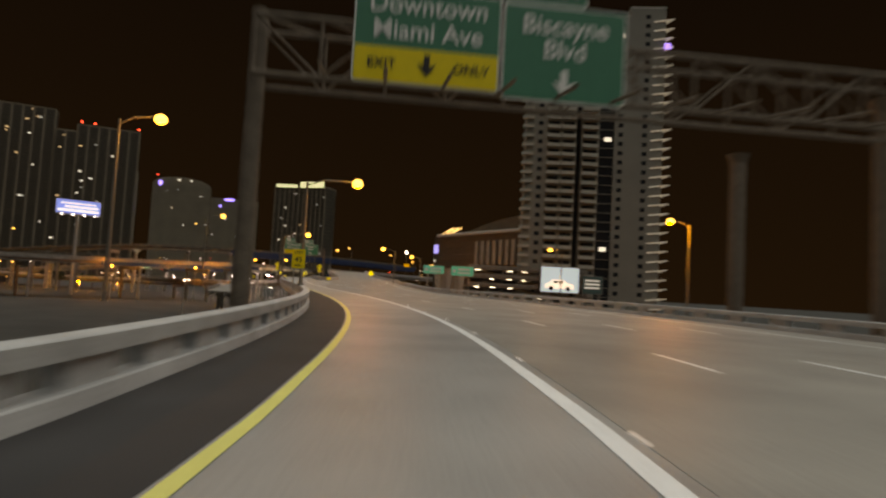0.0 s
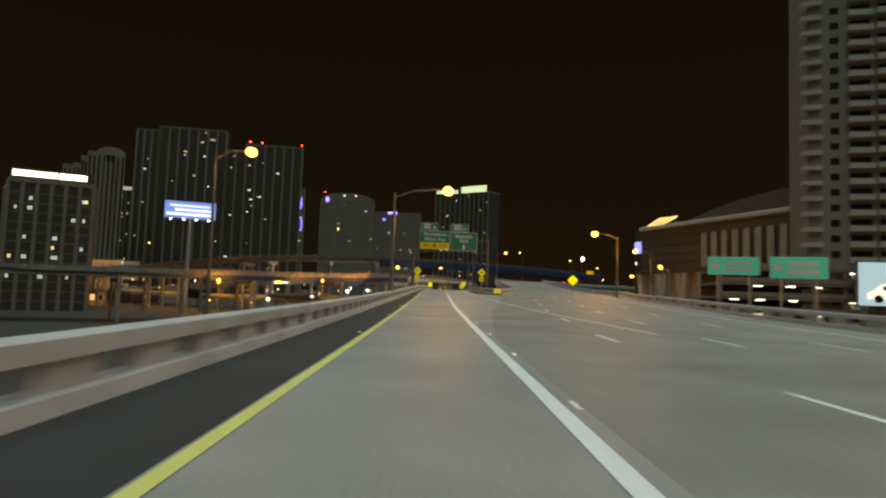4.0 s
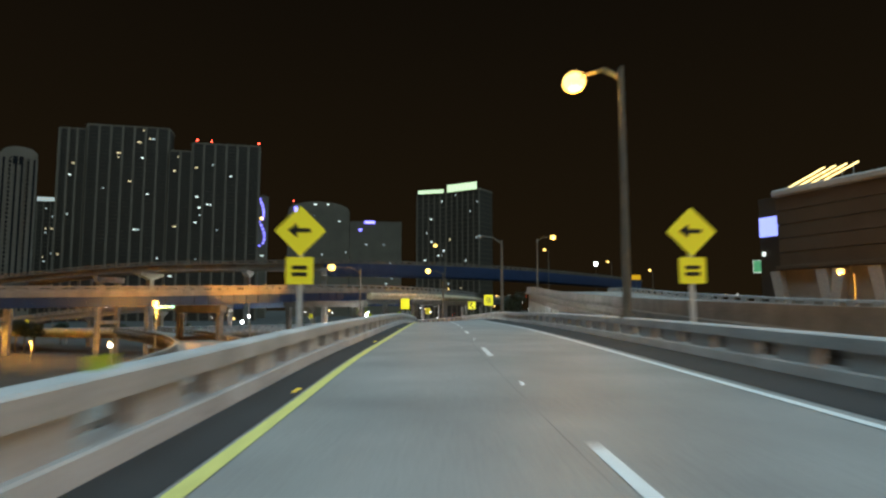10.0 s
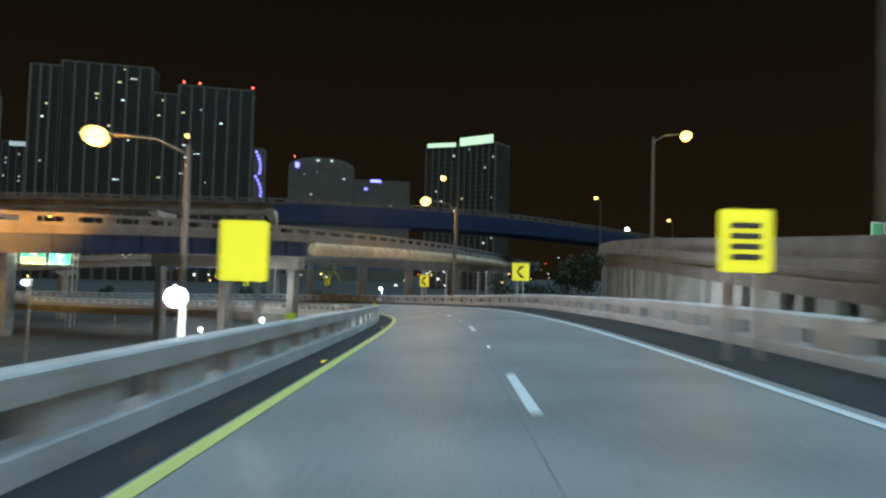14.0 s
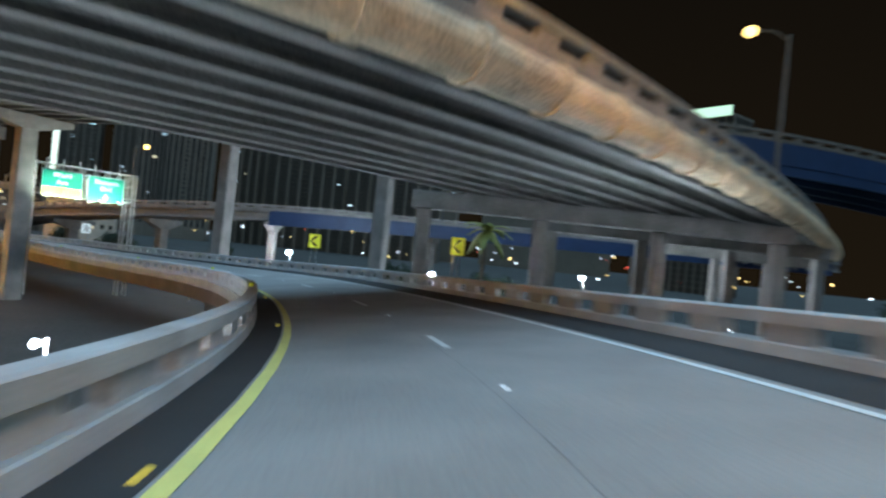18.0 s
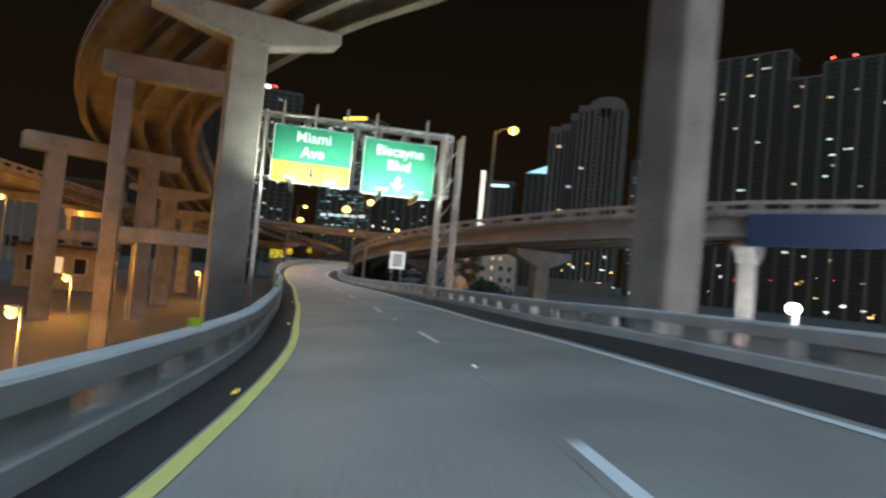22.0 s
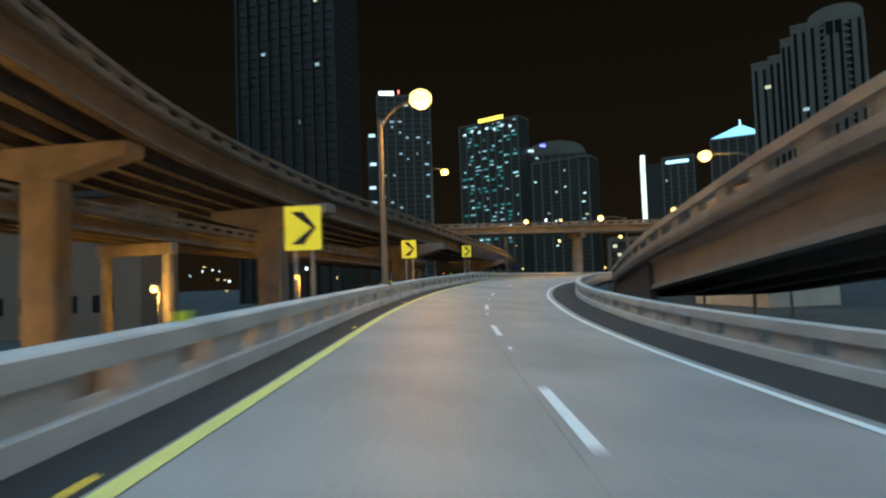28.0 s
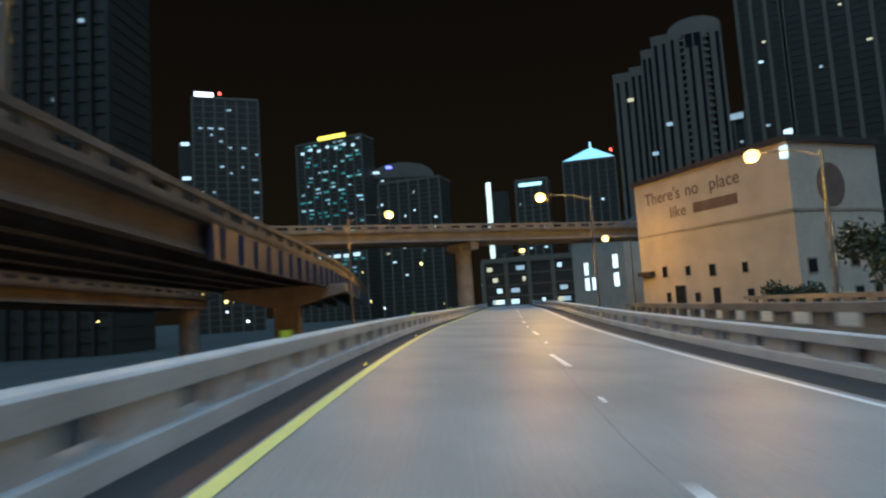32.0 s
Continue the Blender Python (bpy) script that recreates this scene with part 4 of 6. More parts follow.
def truss(parent, x0, x1, z0, z1, depth=0.9, r=0.07, m=M_STEEL, bay=1.5):
    """Four chords with posts and braces between them, along x."""
    for z in (z0, z1):
        for y in (0.0, depth):
            part("chord", tube(bmesh.new(), (x0, y, z), (x1, y, z), r, r, 8), m, parent)
    n = max(2, int((x1 - x0) / bay))
    for i in range(n + 1):
        x = x0 + (x1 - x0) * i / n
        for y in (0.0, depth):
            part("strut", tube(bmesh.new(), (x, y, z0), (x, y, z1), r * 0.6, r * 0.6, 6), m, parent)
        if i < n:
            x2 = x0 + (x1 - x0) * (i + 1) / n
            a_, c_ = (z0, z1) if i % 2 else (z1, z0)
            for y in (0.0, depth):
                part("brace", tube(bmesh.new(), (x, y, a_), (x2, y, c_), r * 0.45, r * 0.45, 6), m, parent)
            part("brace", tube(bmesh.new(), (x, 0, z1), (x2, depth, z1), r * 0.45, r * 0.45, 6), m, parent)


M_SGLOW = glow("sign floodlight lens", (1.0, 1.0, 0.9), 12)


def downtown_signs(root, xl, xr, zb, wl=4.75, wr=4.2, y=-0.35):
    p = panel(root, xl, zb + 1.5, wl, 2.95, [("Downtown", 0.95), ("Miami Ave", 0.15)], 0.78, y=y)
    s_ = part("exit_strip", rounded(wl - 0.12, 1.05, 0.02, 0.08), M_SIGNY, p, "yellow exit strip", at=pose(0, -0.03, -0.90))
    child("lettering", lettering("EXIT", 0.42, M_BLACK), s_, at=flat(-1.35, -0.03, 0))
    child("lettering", lettering("ONLY", 0.42, M_BLACK), s_, at=flat(1.35, -0.03, 0))
    arrow_down(s_, 0, 0, 0.6, M_BLACK)
    t_ = panel(root, xl - 0.9, zb + 3.65, 2.75, 1.25, [], 0.5, y=y, name="exit_tab")
    bars(t_, -0.35, 0.1, 1.2, 0.42, 2, M_SIGNW)
    child("lettering", lettering("2B", 0.62, M_SIGNW), t_, at=flat(0.75, -0.03, -0.15))
    p = panel(root, xr, zb + 1.4, wr, 3.0, [("Biscayne", 0.85), ("Blvd", 0.1)], 0.80, y=y)
    arrow_down(p, 0, -0.95, 0.75, M_SIGNW)
    t_ = panel(root, xr - 0.7, zb + 3.55, 2.75, 1.25, [], 0.5, y=y, name="exit_tab")
    bars(t_, -0.35, 0.1, 1.2, 0.42, 2, M_SIGNW)
    child("lettering", lettering("2A", 0.62, M_SIGNW), t_, at=flat(0.75, -0.03, -0.15))


# second gantry, between both railings
g = empty("sign_gantry", "steel gantry carrying two green exit signs over the ramp", "sign gantry", "sign gantries", at=pose(-5.2, 70.6, 0, 0, 0, 0))
for x in (0.0, 11.9):
    part("post", tube(bmesh.new(), (x, 0.4, -1.5), (x, 0.4, 8.4), 0.26, 0.22, 14), M_DIMRUST, g)
    part("base_plate", boxes((x - 0.45, x + 0.45, -0.05, 0.85, -0.35, -0.2)), M_DIMRUST, g)
truss(g, 0, 11.9, 6.35, 8.2, depth=0.8, m=M_DIMRUST)
downtown_signs(g, 3.35, 8.0, 6.55)
for x in (0.3, 2.0, 3.9, 5.8, 7.8, 9.8):
    part("outrigger", boxes((x - 0.07, x + 0.07, 0.0, 2.3, 6.12, 6.30)), M_DIMRUST, g)
part("walkway_edge", boxes((0.2, 10.2, -0.1, 0.1, 6.28, 6.36)), M_DIMRUST, g)

# first gantry, wide over the motorway
s = S(0) + 18.5
g = empty("sign_gantry", "wide steel gantry with green exit signs over the motorway", "sign gantry", "sign gantries", at=RAMP.place(s, 0, 0, upright=True))
truss(g, -3.2, 24.5, 7.5, 9.3, depth=1.4, r=0.1, bay=1.9, m=M_DIMRUST)
downtown_signs(g, 1.95, 6.2, 7.38, wl=4.45, wr=3.9, y=-0.4)
for x in (-3.2, 24.5):
    part("post", tube(bmesh.new(), (x, 0.7, -3.0), (x, 0.7, 9.7), 0.3, 0.26, 14), M_DIMRUST, g)
for x in np.arange(-1.0, 22, 1.75):
    part("outrigger", tube(bmesh.new(), (x, -0.3, 7.45), (x, -2.4, 7.15), 0.06, 0.06, 6), M_DIMRUST, g)

for x, y in ((24.8, -70.5), (22.8, -82.8)):
    c_ = empty("concrete_column", "tall dark concrete column beyond the motorway railing", "column", "motorway columns", at=pose(x, y, 0))
    part("shaft", tube(bmesh.new(), (0, 0, GROUND - 0.2), (0, 0, 8.9), 0.5, 0.5, 16), M_DIMRUST, c_)
    part("head", tube(bmesh.new(), (0, 0, 8.9), (0, 0, 9.5), 0.5, 0.75, 16), M_DIMRUST, c_)

# third gantry, floodlit
g = empty("sign_gantry", "box-truss gantry with two brightly floodlit green exit signs", "sign gantry", "sign gantries", at=pose(-78.6, 248.4, 0, 0, 0, 66.5) @ pose(0, 0, 0))
truss(g, 0.2, 12.0, 1.55, 5.35, depth=1.1, r=0.09, bay=1.45)
for x, zz in ((0.2, -11), (12.1, -11)):
    for dx in (-0.55, 0.55):
        for dy in (0.0, 1.1):
            part("post", tube(bmesh.new(), (x + dx, dy, zz), (x + dx, dy, 5.5), 0.11, 0.11, 8), M_STEEL, g)
    for k in range(10):
        z = zz + 1.6 * k
        part("lacing", tube(bmesh.new(), (x - 0.55, 0, z), (x + 0.55, 0, z + 1.5), 0.045, 0.045, 6), M_STEEL, g)
for x in (1.75, 3.6, 5.45, 7.2, 10.3):
    part("hanger", boxes((x - 0.07, x + 0.07, -0.28, -0.12, 1.2, 6.1)), M_STEEL, g, "upright steel sign hanger")
p = panel(g, 3.6, 3.0, 4.6, 3.4, [("Miami", 1.05), ("Ave", 0.15)], 0.85, y=-0.35)
s_ = part("exit_strip", rounded(4.46, 1.15, 0.02, 0.08), M_SIGNY, p, "yellow exit strip", at=pose(0, -0.03, -1.05))
arrow_down(s_, 0, 0, 0.6, M_BLACK)
for word, x in (("EXIT", -1.35), ("ONLY", 1.35)):
    child("lettering", lettering(word, 0.45, M_BLACK), s_, at=flat(x, -0.03, 0))
p = panel(g, 8.75, 2.9, 4.4, 3.4, [("Biscayne", 1.0), ("Blvd", 0.15)], 0.85, y=-0.35)
arrow_down(p, 0, -1.0, 0.8, M_SIGNW)
for x in (2.5, 4.7, 7.7, 9.8):
    part("outrigger", boxes((x - 0.08, x + 0.08, -2.1, 1.3, 0.95, 1.02), (x - 0.02, x + 0.02, -2.1, 1.3, 1.02, 1.20), (x - 0.08, x + 0.08, -2.1, 1.3, 1.20, 1.27)), M_STEEL, g, "I-beam outrigger")
    f = part("floodlight", boxes((x - 0.3, x + 0.3, -2.15, -1.85, 1.27, 1.42)), M_STEEL, g, "small steel sign floodlight", bevel=0.02)
    part("lens", boxes((x - 0.26, x + 0.26, -2.1, -1.9, 1.425, 1.435)), M_SGLOW, f)
    la = bpy.data.lights.new("sign_light", "SPOT")
    la.energy, la.color, la.spot_size, la.spot_blend, la.shadow_soft_size = 850, (0.82, 1.0, 0.84), radians(165), 0.6, 0.1
    lo = new("sign_light", la)
    lo.matrix_basis = g.matrix_basis @ look((x, -1.95, 1.52), (x, -0.2, 3.4))


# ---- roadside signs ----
# these boards emit to imitate returned headlights; they are no lamps
M_SIGNLIT = glow("yellow sheeting with painted headlight return", (0.95, 0.86, 0.05), 0.15)
M_SIGNHOT = glow("bright yellow sheeting with strong painted headlight return", (0.95, 0.92, 0.05), 0.6)
M_SIGNLITW = glow("white sheeting with painted headlight return", (0.9, 0.95, 0.95), 0.17)


def chevron_sign(x, y, z, right, w=0.95, h=1.15, heading=None):
    s = near_s(x, y)
    q = RAMP.place(s, 0, 0, upright=True).to_euler().z if heading is None else radians(heading)
    root = empty("chevron_sign", "yellow chevron sign with a black arrowhead on a steel post", "road sign", "chevron signs", at=Matrix.Translation((x, y, 0)) @ Matrix.Rotation(q, 4, "Z"))
    road = RAMP.at(s).z
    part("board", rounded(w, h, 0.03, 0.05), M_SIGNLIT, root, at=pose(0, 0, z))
    k = 1 if right else -1
    a = 0.30
    me = mesh("arrowhead", [(-a * k, 0.42, 0), (0.02 * k, 0.42, 0), (a * 1.15 * k, 0, 0), (0.02 * k, -0.42, 0), (-a * k, -0.42, 0), (0.26 * k * 0.9, 0, 0)], [(0, 1, 2, 5), (5, 2, 3, 4)], M_BLACK)
    child("arrowhead", me, root, at=pose(0, -0.008, z, 90, 0, 0))
    for dx in (-0.22, 0.22):
        part("post", boxes((dx - 0.03, dx + 0.03, 0.04, 0.10, road + 0.2, z + h * 0.3)), M_STEEL, root)
    return root


def warning_pair(x, y, ztop):
    s = near_s(x, y)
    road = RAMP.at(s).z
    root = empty("warning_sign", "yellow diamond curve sign over a speed plate on a steel post", "road sign", "warning signs", at=pose(x, y, 0))
    zd = ztop - 0.85
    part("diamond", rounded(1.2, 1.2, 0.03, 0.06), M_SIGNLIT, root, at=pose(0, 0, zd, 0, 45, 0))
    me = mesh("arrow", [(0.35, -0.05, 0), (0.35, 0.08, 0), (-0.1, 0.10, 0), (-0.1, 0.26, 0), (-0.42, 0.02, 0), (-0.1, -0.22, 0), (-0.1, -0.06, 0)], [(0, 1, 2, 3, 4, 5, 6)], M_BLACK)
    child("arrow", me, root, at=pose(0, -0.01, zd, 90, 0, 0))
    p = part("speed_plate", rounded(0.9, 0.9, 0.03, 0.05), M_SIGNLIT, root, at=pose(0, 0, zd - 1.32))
    bars(p, 0, 0, 0.5, 0.22, 2, M_BLACK, y=-0.008)
    part("post", boxes((-0.08, 0.08, 0.05, 0.15, road + 0.2, zd + 0.3)), M_SIGNW, root, "pale square post")
    return root


M_INK = mat("grey sign lettering", (0.12, 0.12, 0.12), 0.6, vary=0.1, bump=0)


def plate_sign(name, label, x, y, z, w, h, m, text=None, n=3, posts=2):
    s = near_s(x, y)
    road = RAMP.at(s).z
    q = RAMP.place(s, 0, 0, upright=True).to_euler().z
    root = empty(name, label, "road sign", at=Matrix.Translation((x, y, 0)) @ Matrix.Rotation(q, 4, "Z"))
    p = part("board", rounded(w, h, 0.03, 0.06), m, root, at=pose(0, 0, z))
    if text:
        for tx, size, dz in text:
            child("lettering", lettering(tx, size, M_BLACK), p, at=flat(0, -0.008, dz))
    else:
        bars(p, 0, 0, w * 0.62, h / (n + 2.0), n, M_INK, y=-0.008)
    for dx in ((-w * 0.3, w * 0.3) if posts == 2 else (0,)):
        part("post", boxes((dx - 0.05, dx + 0.05, 0.04, 0.12, road + 0.2, z + h * 0.3)), M_STEEL, root)
    return root


warning_pair(-5.9, 98.4, 4.85)
warning_pair(7.3, 98.8, 4.9)
plate_sign("advisory_sign", "yellow rectangular advisory sign with headlamp glow painted in", -4.75, 149, 1.9, 0.95, 1.2, M_SIGNHOT, n=0)
plate_sign("advisory_sign", "yellow rectangular advisory sign with black lines", 4.7, 148, 2.3, 0.95, 1.15, M_SIGNHOT, n=4)
chevron_sign(4.9, 182.0, 1.85, False, w=1.3, h=1.3)
chevron_sign(-2.6, 198.0, 0.8, False)
chevron_sign(-18.4, 231.5, -0.1, False)
chevron_sign(-33.2, 239.0, -0.75, False, heading=33)
for x, y, z in ((-123.8, 267.0, -2.85), (-141.5, 274.5, -2.7), (-162.8, 284.5, -2.1), (-183.6, 297.7, -1.25)):
    chevron_sign(x, y, z, True)
plate_sign("speed_limit_sign", "white rectangular sign with black lettering on a post", -84.85, 262.9, -2.5, 1.25, 1.4, M_SIGNLITW, n=5)
plate_sign("exit_speed_sign", "yellow exit speed sign on a post beside the railing", -3.4, -54.3, 1.1, 1.05, 1.55, M_SIGNY, [("EXIT", 0.36, 0.48), ("45", 0.62, -0.08), ("MPH", 0.26, -0.55)])
# marker board on the barrier's nose
q = RAMP.at(NOSE, 10.45)
root = empty("crash_cushion", "low crash cushion with a yellow marker board at the railing nose", "crash cushion", at=pose(q.x, q.y - 1.5, q.z))
part("body", boxes((-0.45, 0.45, 0, 1.8, 0, 0.8)), M_CONC, root, bevel=0.1)
part("marker_board", boxes((-0.5, 0.5, -0.06, -0.01, 0.2, 0.85)), M_SIGNLIT, root)
# green motorway signs far over the other lanes
# emission put into the sheeting for headlights it would throw back
M_TEAL = glow("teal sign sheeting with painted headlight return", (0.02, 0.55, 0.42), 0.2)
for x, y, z, w, h in ((30.05, 35.8, 3.55, 4.9, 1.9), (37.3, 36.7, 3.64, 5.4, 2.3)):
    g = empty("motorway_sign", "small green motorway direction sign", "road sign", "motorway signs", at=pose(x, y, 0, 0, 0, -22))
    p = panel(g, 0, z, w, h, [], 0.3, m=M_TEAL)
    bars(p, 0.4, 0, w * 0.55, h * 0.36, 2, M_SIGNW)
    part("shield", rounded(0.8, 0.8, 0.02, 0.2), M_SIGNW, p, at=pose(-w * 0.36, -0.035, 0))
    for dx in (-w * 0.3, w * 0.3):
        part("post", tube(bmesh.new(), (dx, 0.2, GROUND), (dx, 0.2, z + h * 0.4), 0.12, 0.12, 8), M_STEEL, g)

# ---- billboard ----
# poster and stripes emit to look floodlit; no lamp shines on them
M_SCREEN = glow("lit blue billboard face", (0.12, 0.25, 0.85), 1.0)
M_SCREENW = glow("lit white billboard stripe", (0.75, 0.9, 1.0), 1.1)
a_ = math.atan2(6.3, 14.4)
g = empty("billboard", "large lit blue billboard with pale stripes on a steel mast", "billboard", at=pose(-93.6, 172.6, 0) @ Matrix.Rotation(a_, 4, "Z"))
b_ = part("frame", boxes((-0.2, 15.9, 0, 1.2, 21.2, 27.0)), M_STEEL, g)
part("poster", boxes((0, 15.7, -0.05, -0.005, 21.4, 26.8)), M_SCREEN, g, "blue printed poster with floodlight glow painted in")
for z, h, x0, x1 in ((25.2, 0.5, 1.5, 14), (23.7, 0.7, 3, 15), (22.2, 0.8, 0.5, 15.2)):
    part("stripe", boxes((x0, x1, -0.08, -0.052, z, z + h)), M_SCREENW, b_)
part("mast", tube(bmesh.new(), (7.8, 0.8, GROUND), (7.8, 0.8, 21.3), 0.7, 0.6, 14), M_STEEL, g)
part("catwalk", boxes((-0.2, 15.9, -1.6, -0.1, 20.9, 21.0)), M_STEEL, g)
for i in range(4):
    f = part("floodlight", boxes((2 + 3.9 * i - 0.4, 2 + 3.9 * i + 0.4, -1.9, -1.5, 20.6, 20.9)), M_FLOOD, g, "small white floodlight")


# ---- floodlights and lower lights ----
def flood(x, y, z, r=0.35, power=0, aim=None, label="bright white floodlight on a thin mast", m=None, color=COOL):
    root = empty("floodlight", label, "floodlight", "white floodlights", at=pose(x, y, z))
    bm = bmesh.new()
    bmesh.ops.create_uvsphere(bm, u_segments=12, v_segments=8, radius=r)
    part("lens", bm, m or M_FLOOD, root)
    part("bracket", boxes((-0.08, 0.08, 0.0, 0.6, -0.1, 0.1)), M_STEEL, root)
    part("mast", tube(bmesh.new(), (0, 0.55, GROUND - z), (0, 0.55, 0.2), 0.12, 0.09, 8), M_STEEL, root)
    if power:
        la = bpy.data.lights.new("flood_light", "POINT")
        la.energy, la.color, la.shadow_soft_size = power, color, r
        lo = new("flood_light", la)
        v = (Vector(aim) - Vector((x, y, z))).normalized() if aim else Vector((0, -1, 0))
        lo.location = Vector((x, y, z)) + v * (r + 0.25)
    return root


flood(-65.3, 286.3, -3.4, 0.45, 3500, (-45, 240, -4))
flood(-34.1, 272.4, -3.8, 0.42, 20000, (-20, 225, -3))
flood(-9.9, 158, 0.5, 0.35, 3000, (-5, 140, 0))
flood(-9.7, 259.6, -5.8, 0.35, 9000, (-11, 262, -3))
flood(-3.6, 220.1, -2.7, 0.45, 2000, (-6, 222, -2))
flood(-2.0, 218.0, -2.7, 0.35, 0)
flood(-17.5, 194.5, -3.2, 0.2, 2500, (-22, 200, -4))
flood(-30, 212, -6.0, 0.2, 1500, (-26, 216, -5))
flood(131, 581, 37, 1.6)
# two floodlights at invented spots, added to brighten the wall piers
flood(11.2, 146, -3.2, 0.25, 1500, (15, 152, 0), "added white floodlight on a thin mast for the motorway wall piers")
flood(11.8, 176, -3.0, 0.25, 1500, (16, 182, 0), "added white floodlight on a thin mast for the motorway wall piers")
flood(-14, 270, -2.0, 0.3, 3000, (-11, 268, 0))
for q in ((-18.4, 88, -0.7), (-15, 90.5, -0.4), (-30, 76.6, -2.4), (-39, 151, -2.9), (-16.7, 148, -1.1), (-33, 184.6, 0.0)):
    flood(*q, r=0.22)
for k in range(9):
    flood(-196.5 - 0.15 * k, 227.0 + 1.55 * k, 6.9, 0.2, label="small white floodlight in a row on thin masts")
flood(-133.0, 303.0, -2.75, 0.42, 150, (-100, 270, -4), "violet-white floodlight under the overpass", glow("violet floodlight lens", (0.5, 0.45, 1.0), 7))


# ---- crossing overpass at the far end ----
V7, v7 = viaduct("far_overpass", [(-272, 290, 8.4), (-265, 320, 8.4), (-260.3, 340, 8.4), (-255.6, 357, 8.4), (-250.3, 377, 8.4), (-246, 390, 8.4), (-243, 405, 8.4), (-240, 440, 8.4)], 9, "concrete overpass crossing at the end of the ramp", depth=1.7, girders=4, side=-1)
for x, y in ((-258.6, 361.5), (-269.5, 322), (-249.5, 402)):
    root = empty("round_pier", "round concrete pier under the far overpass", "pier", "round piers")
    part("column", tube(bmesh.new(), (x, y, GROUND), (x, y, 6.3), 1.3, 1.3, 20), M_CONC, root)
    part("cap", boxes((x - 3.2, x + 3.2, y - 0.8, y + 0.8, 5.4, 6.72)), M_CONC, root, bevel=0.08)

# ---- mural building ----
M_STUC = mat("cream painted stucco wall", (0.50, 0.44, 0.35), 0.85, vary=0.22, scale=0.3, fine=8)
M_DIMSTAIN = mat("stained stucco band", (0.30, 0.26, 0.20), 0.9, vary=0.4, scale=0.5, fine=8)
M_DROOF = mat("dark roof edge", (0.05, 0.04, 0.035), 0.8, vary=0.2)
l_, r_ = Vector((-239, 380.5, 0)), Vector((-213, 373.5, 0))
w_ = (r_ - l_).length
HB = 13.2 - GROUND
g = empty("mural_building", "cream warehouse with a painted slogan and small dark windows", "building", at=Matrix.Translation((l_.x, l_.y, GROUND)) @ Matrix.Rotation(math.atan2(r_.y - l_.y, r_.x - l_.x), 4, "Z"))
part("wall", boxes((0, w_, 0, 15, 0, HB)), M_STUC, g)
part("roof_edge", boxes((-0.35, w_ + 0.35, -0.35, 15.35, HB, HB + 0.7)), M_DROOF, g, "dark roof edge")
part("string_course", boxes((-0.1, w_ + 0.1, -0.12, 15.1, HB - 8.1, HB - 7.8)), M_DIMSTAIN, g)
M_MURAL = mat("faded brown mural paint", (0.16, 0.11, 0.085), 0.85, vary=0.3, scale=0.6, bump=0)
for word, x in (("There's", 0.22), ("no", 0.44), ("place", 0.65)):
    child("lettering", lettering(word, 2.45, M_MURAL), g, "faded painted slogan", at=flat(w_ * x, -0.03, HB - 2.6))
child("lettering", lettering("like", 2.3, M_MURAL), g, at=flat(w_ * 0.33, -0.03, HB - 5.2))
part("mural_bar", boxes((w_ * 0.44, w_ * 0.72, -0.03, -0.005, HB - 5.9, HB - 4.5)), M_MURAL, g)
for x, z, ww, hh in ((5.2, 10.6, 0.9, 1.5), (9.8, 10.6, 0.8, 1.2), (14.2, 10.2, 1.0, 1.5), (5.6, 7.0, 0.8, 1.3), (8.0, 6.6, 1.9, 2.6), (11.2, 6.9, 0.9, 1.2), (14.6, 6.6, 1.1, 2.0), (19.5, 10.3, 0.8, 1.2), (20.0, 6.8, 0.9, 1.4), (9.5, 2.5, 1.0, 1.6), (16, 2.5, 1.0, 1.6)):
    f = part("window", boxes((x - ww / 2 - 0.1, x + ww / 2 + 0.1, -0.09, 0.05, z - 0.1, z + hh + 0.1)), M_DIMSTAIN, g)
    part("pane", boxes((x - ww / 2, x + ww / 2, -0.11, -0.085, z, z + hh)), M_GLASS, f)
part("awning", boxes((0.2, 3.0, -0.9, 0.0, 11.0, 11.6)), M_DROOF, g)
# east face: round painting, small windows, drain
bm = bmesh.new()
tube(bm, (w_ - 0.02, 6.5, HB - 5.0), (w_ + 0.06, 6.5, HB - 5.0), 2.3, 2.3, 28)
for v in bm.verts:
    v.co.z = HB - 5.0 + (v.co.z - HB + 5.0) * 1.15
part("round_painting", bm, M_MURAL, g, "dark round painting")
for y, z, c in ((2.0, 9.5, 0), (2.0, 5.6, 0), (5.5, 10.0, 1), (5.5, 6.0, 1), (5.5, 13.5, 1), (9.0, 10.0, 0), (9.2, 6.0, 0), (12.5, 10, 0), (12.5, 6, 0), (8.5, 13.6, 1)):
    f = part("window", boxes((w_ - 0.05, w_ + 0.09, y - 0.8, y + 0.8, z, z + 1.9)), M_DIMSTAIN, g)
    part("pane", boxes((w_ + 0.085, w_ + 0.11, y - (0.35 if c else 0.65), y + (0.35 if c else 0.65), z + 0.2, z + 1.7)), M_WINW if c else M_GLASS, f)
part("wall_lamp", boxes((w_ * 0.98, w_ + 0.3, -0.5, -0.1, HB - 2.0, HB - 0.6)), M_WIN, g, "white wall lamp")
part("roof_lamp", boxes((w_ * 0.99, w_ + 0.6, 0.2, 0.6, HB + 0.7, HB + 1.3)), M_WIN, g, "white roof lamp")
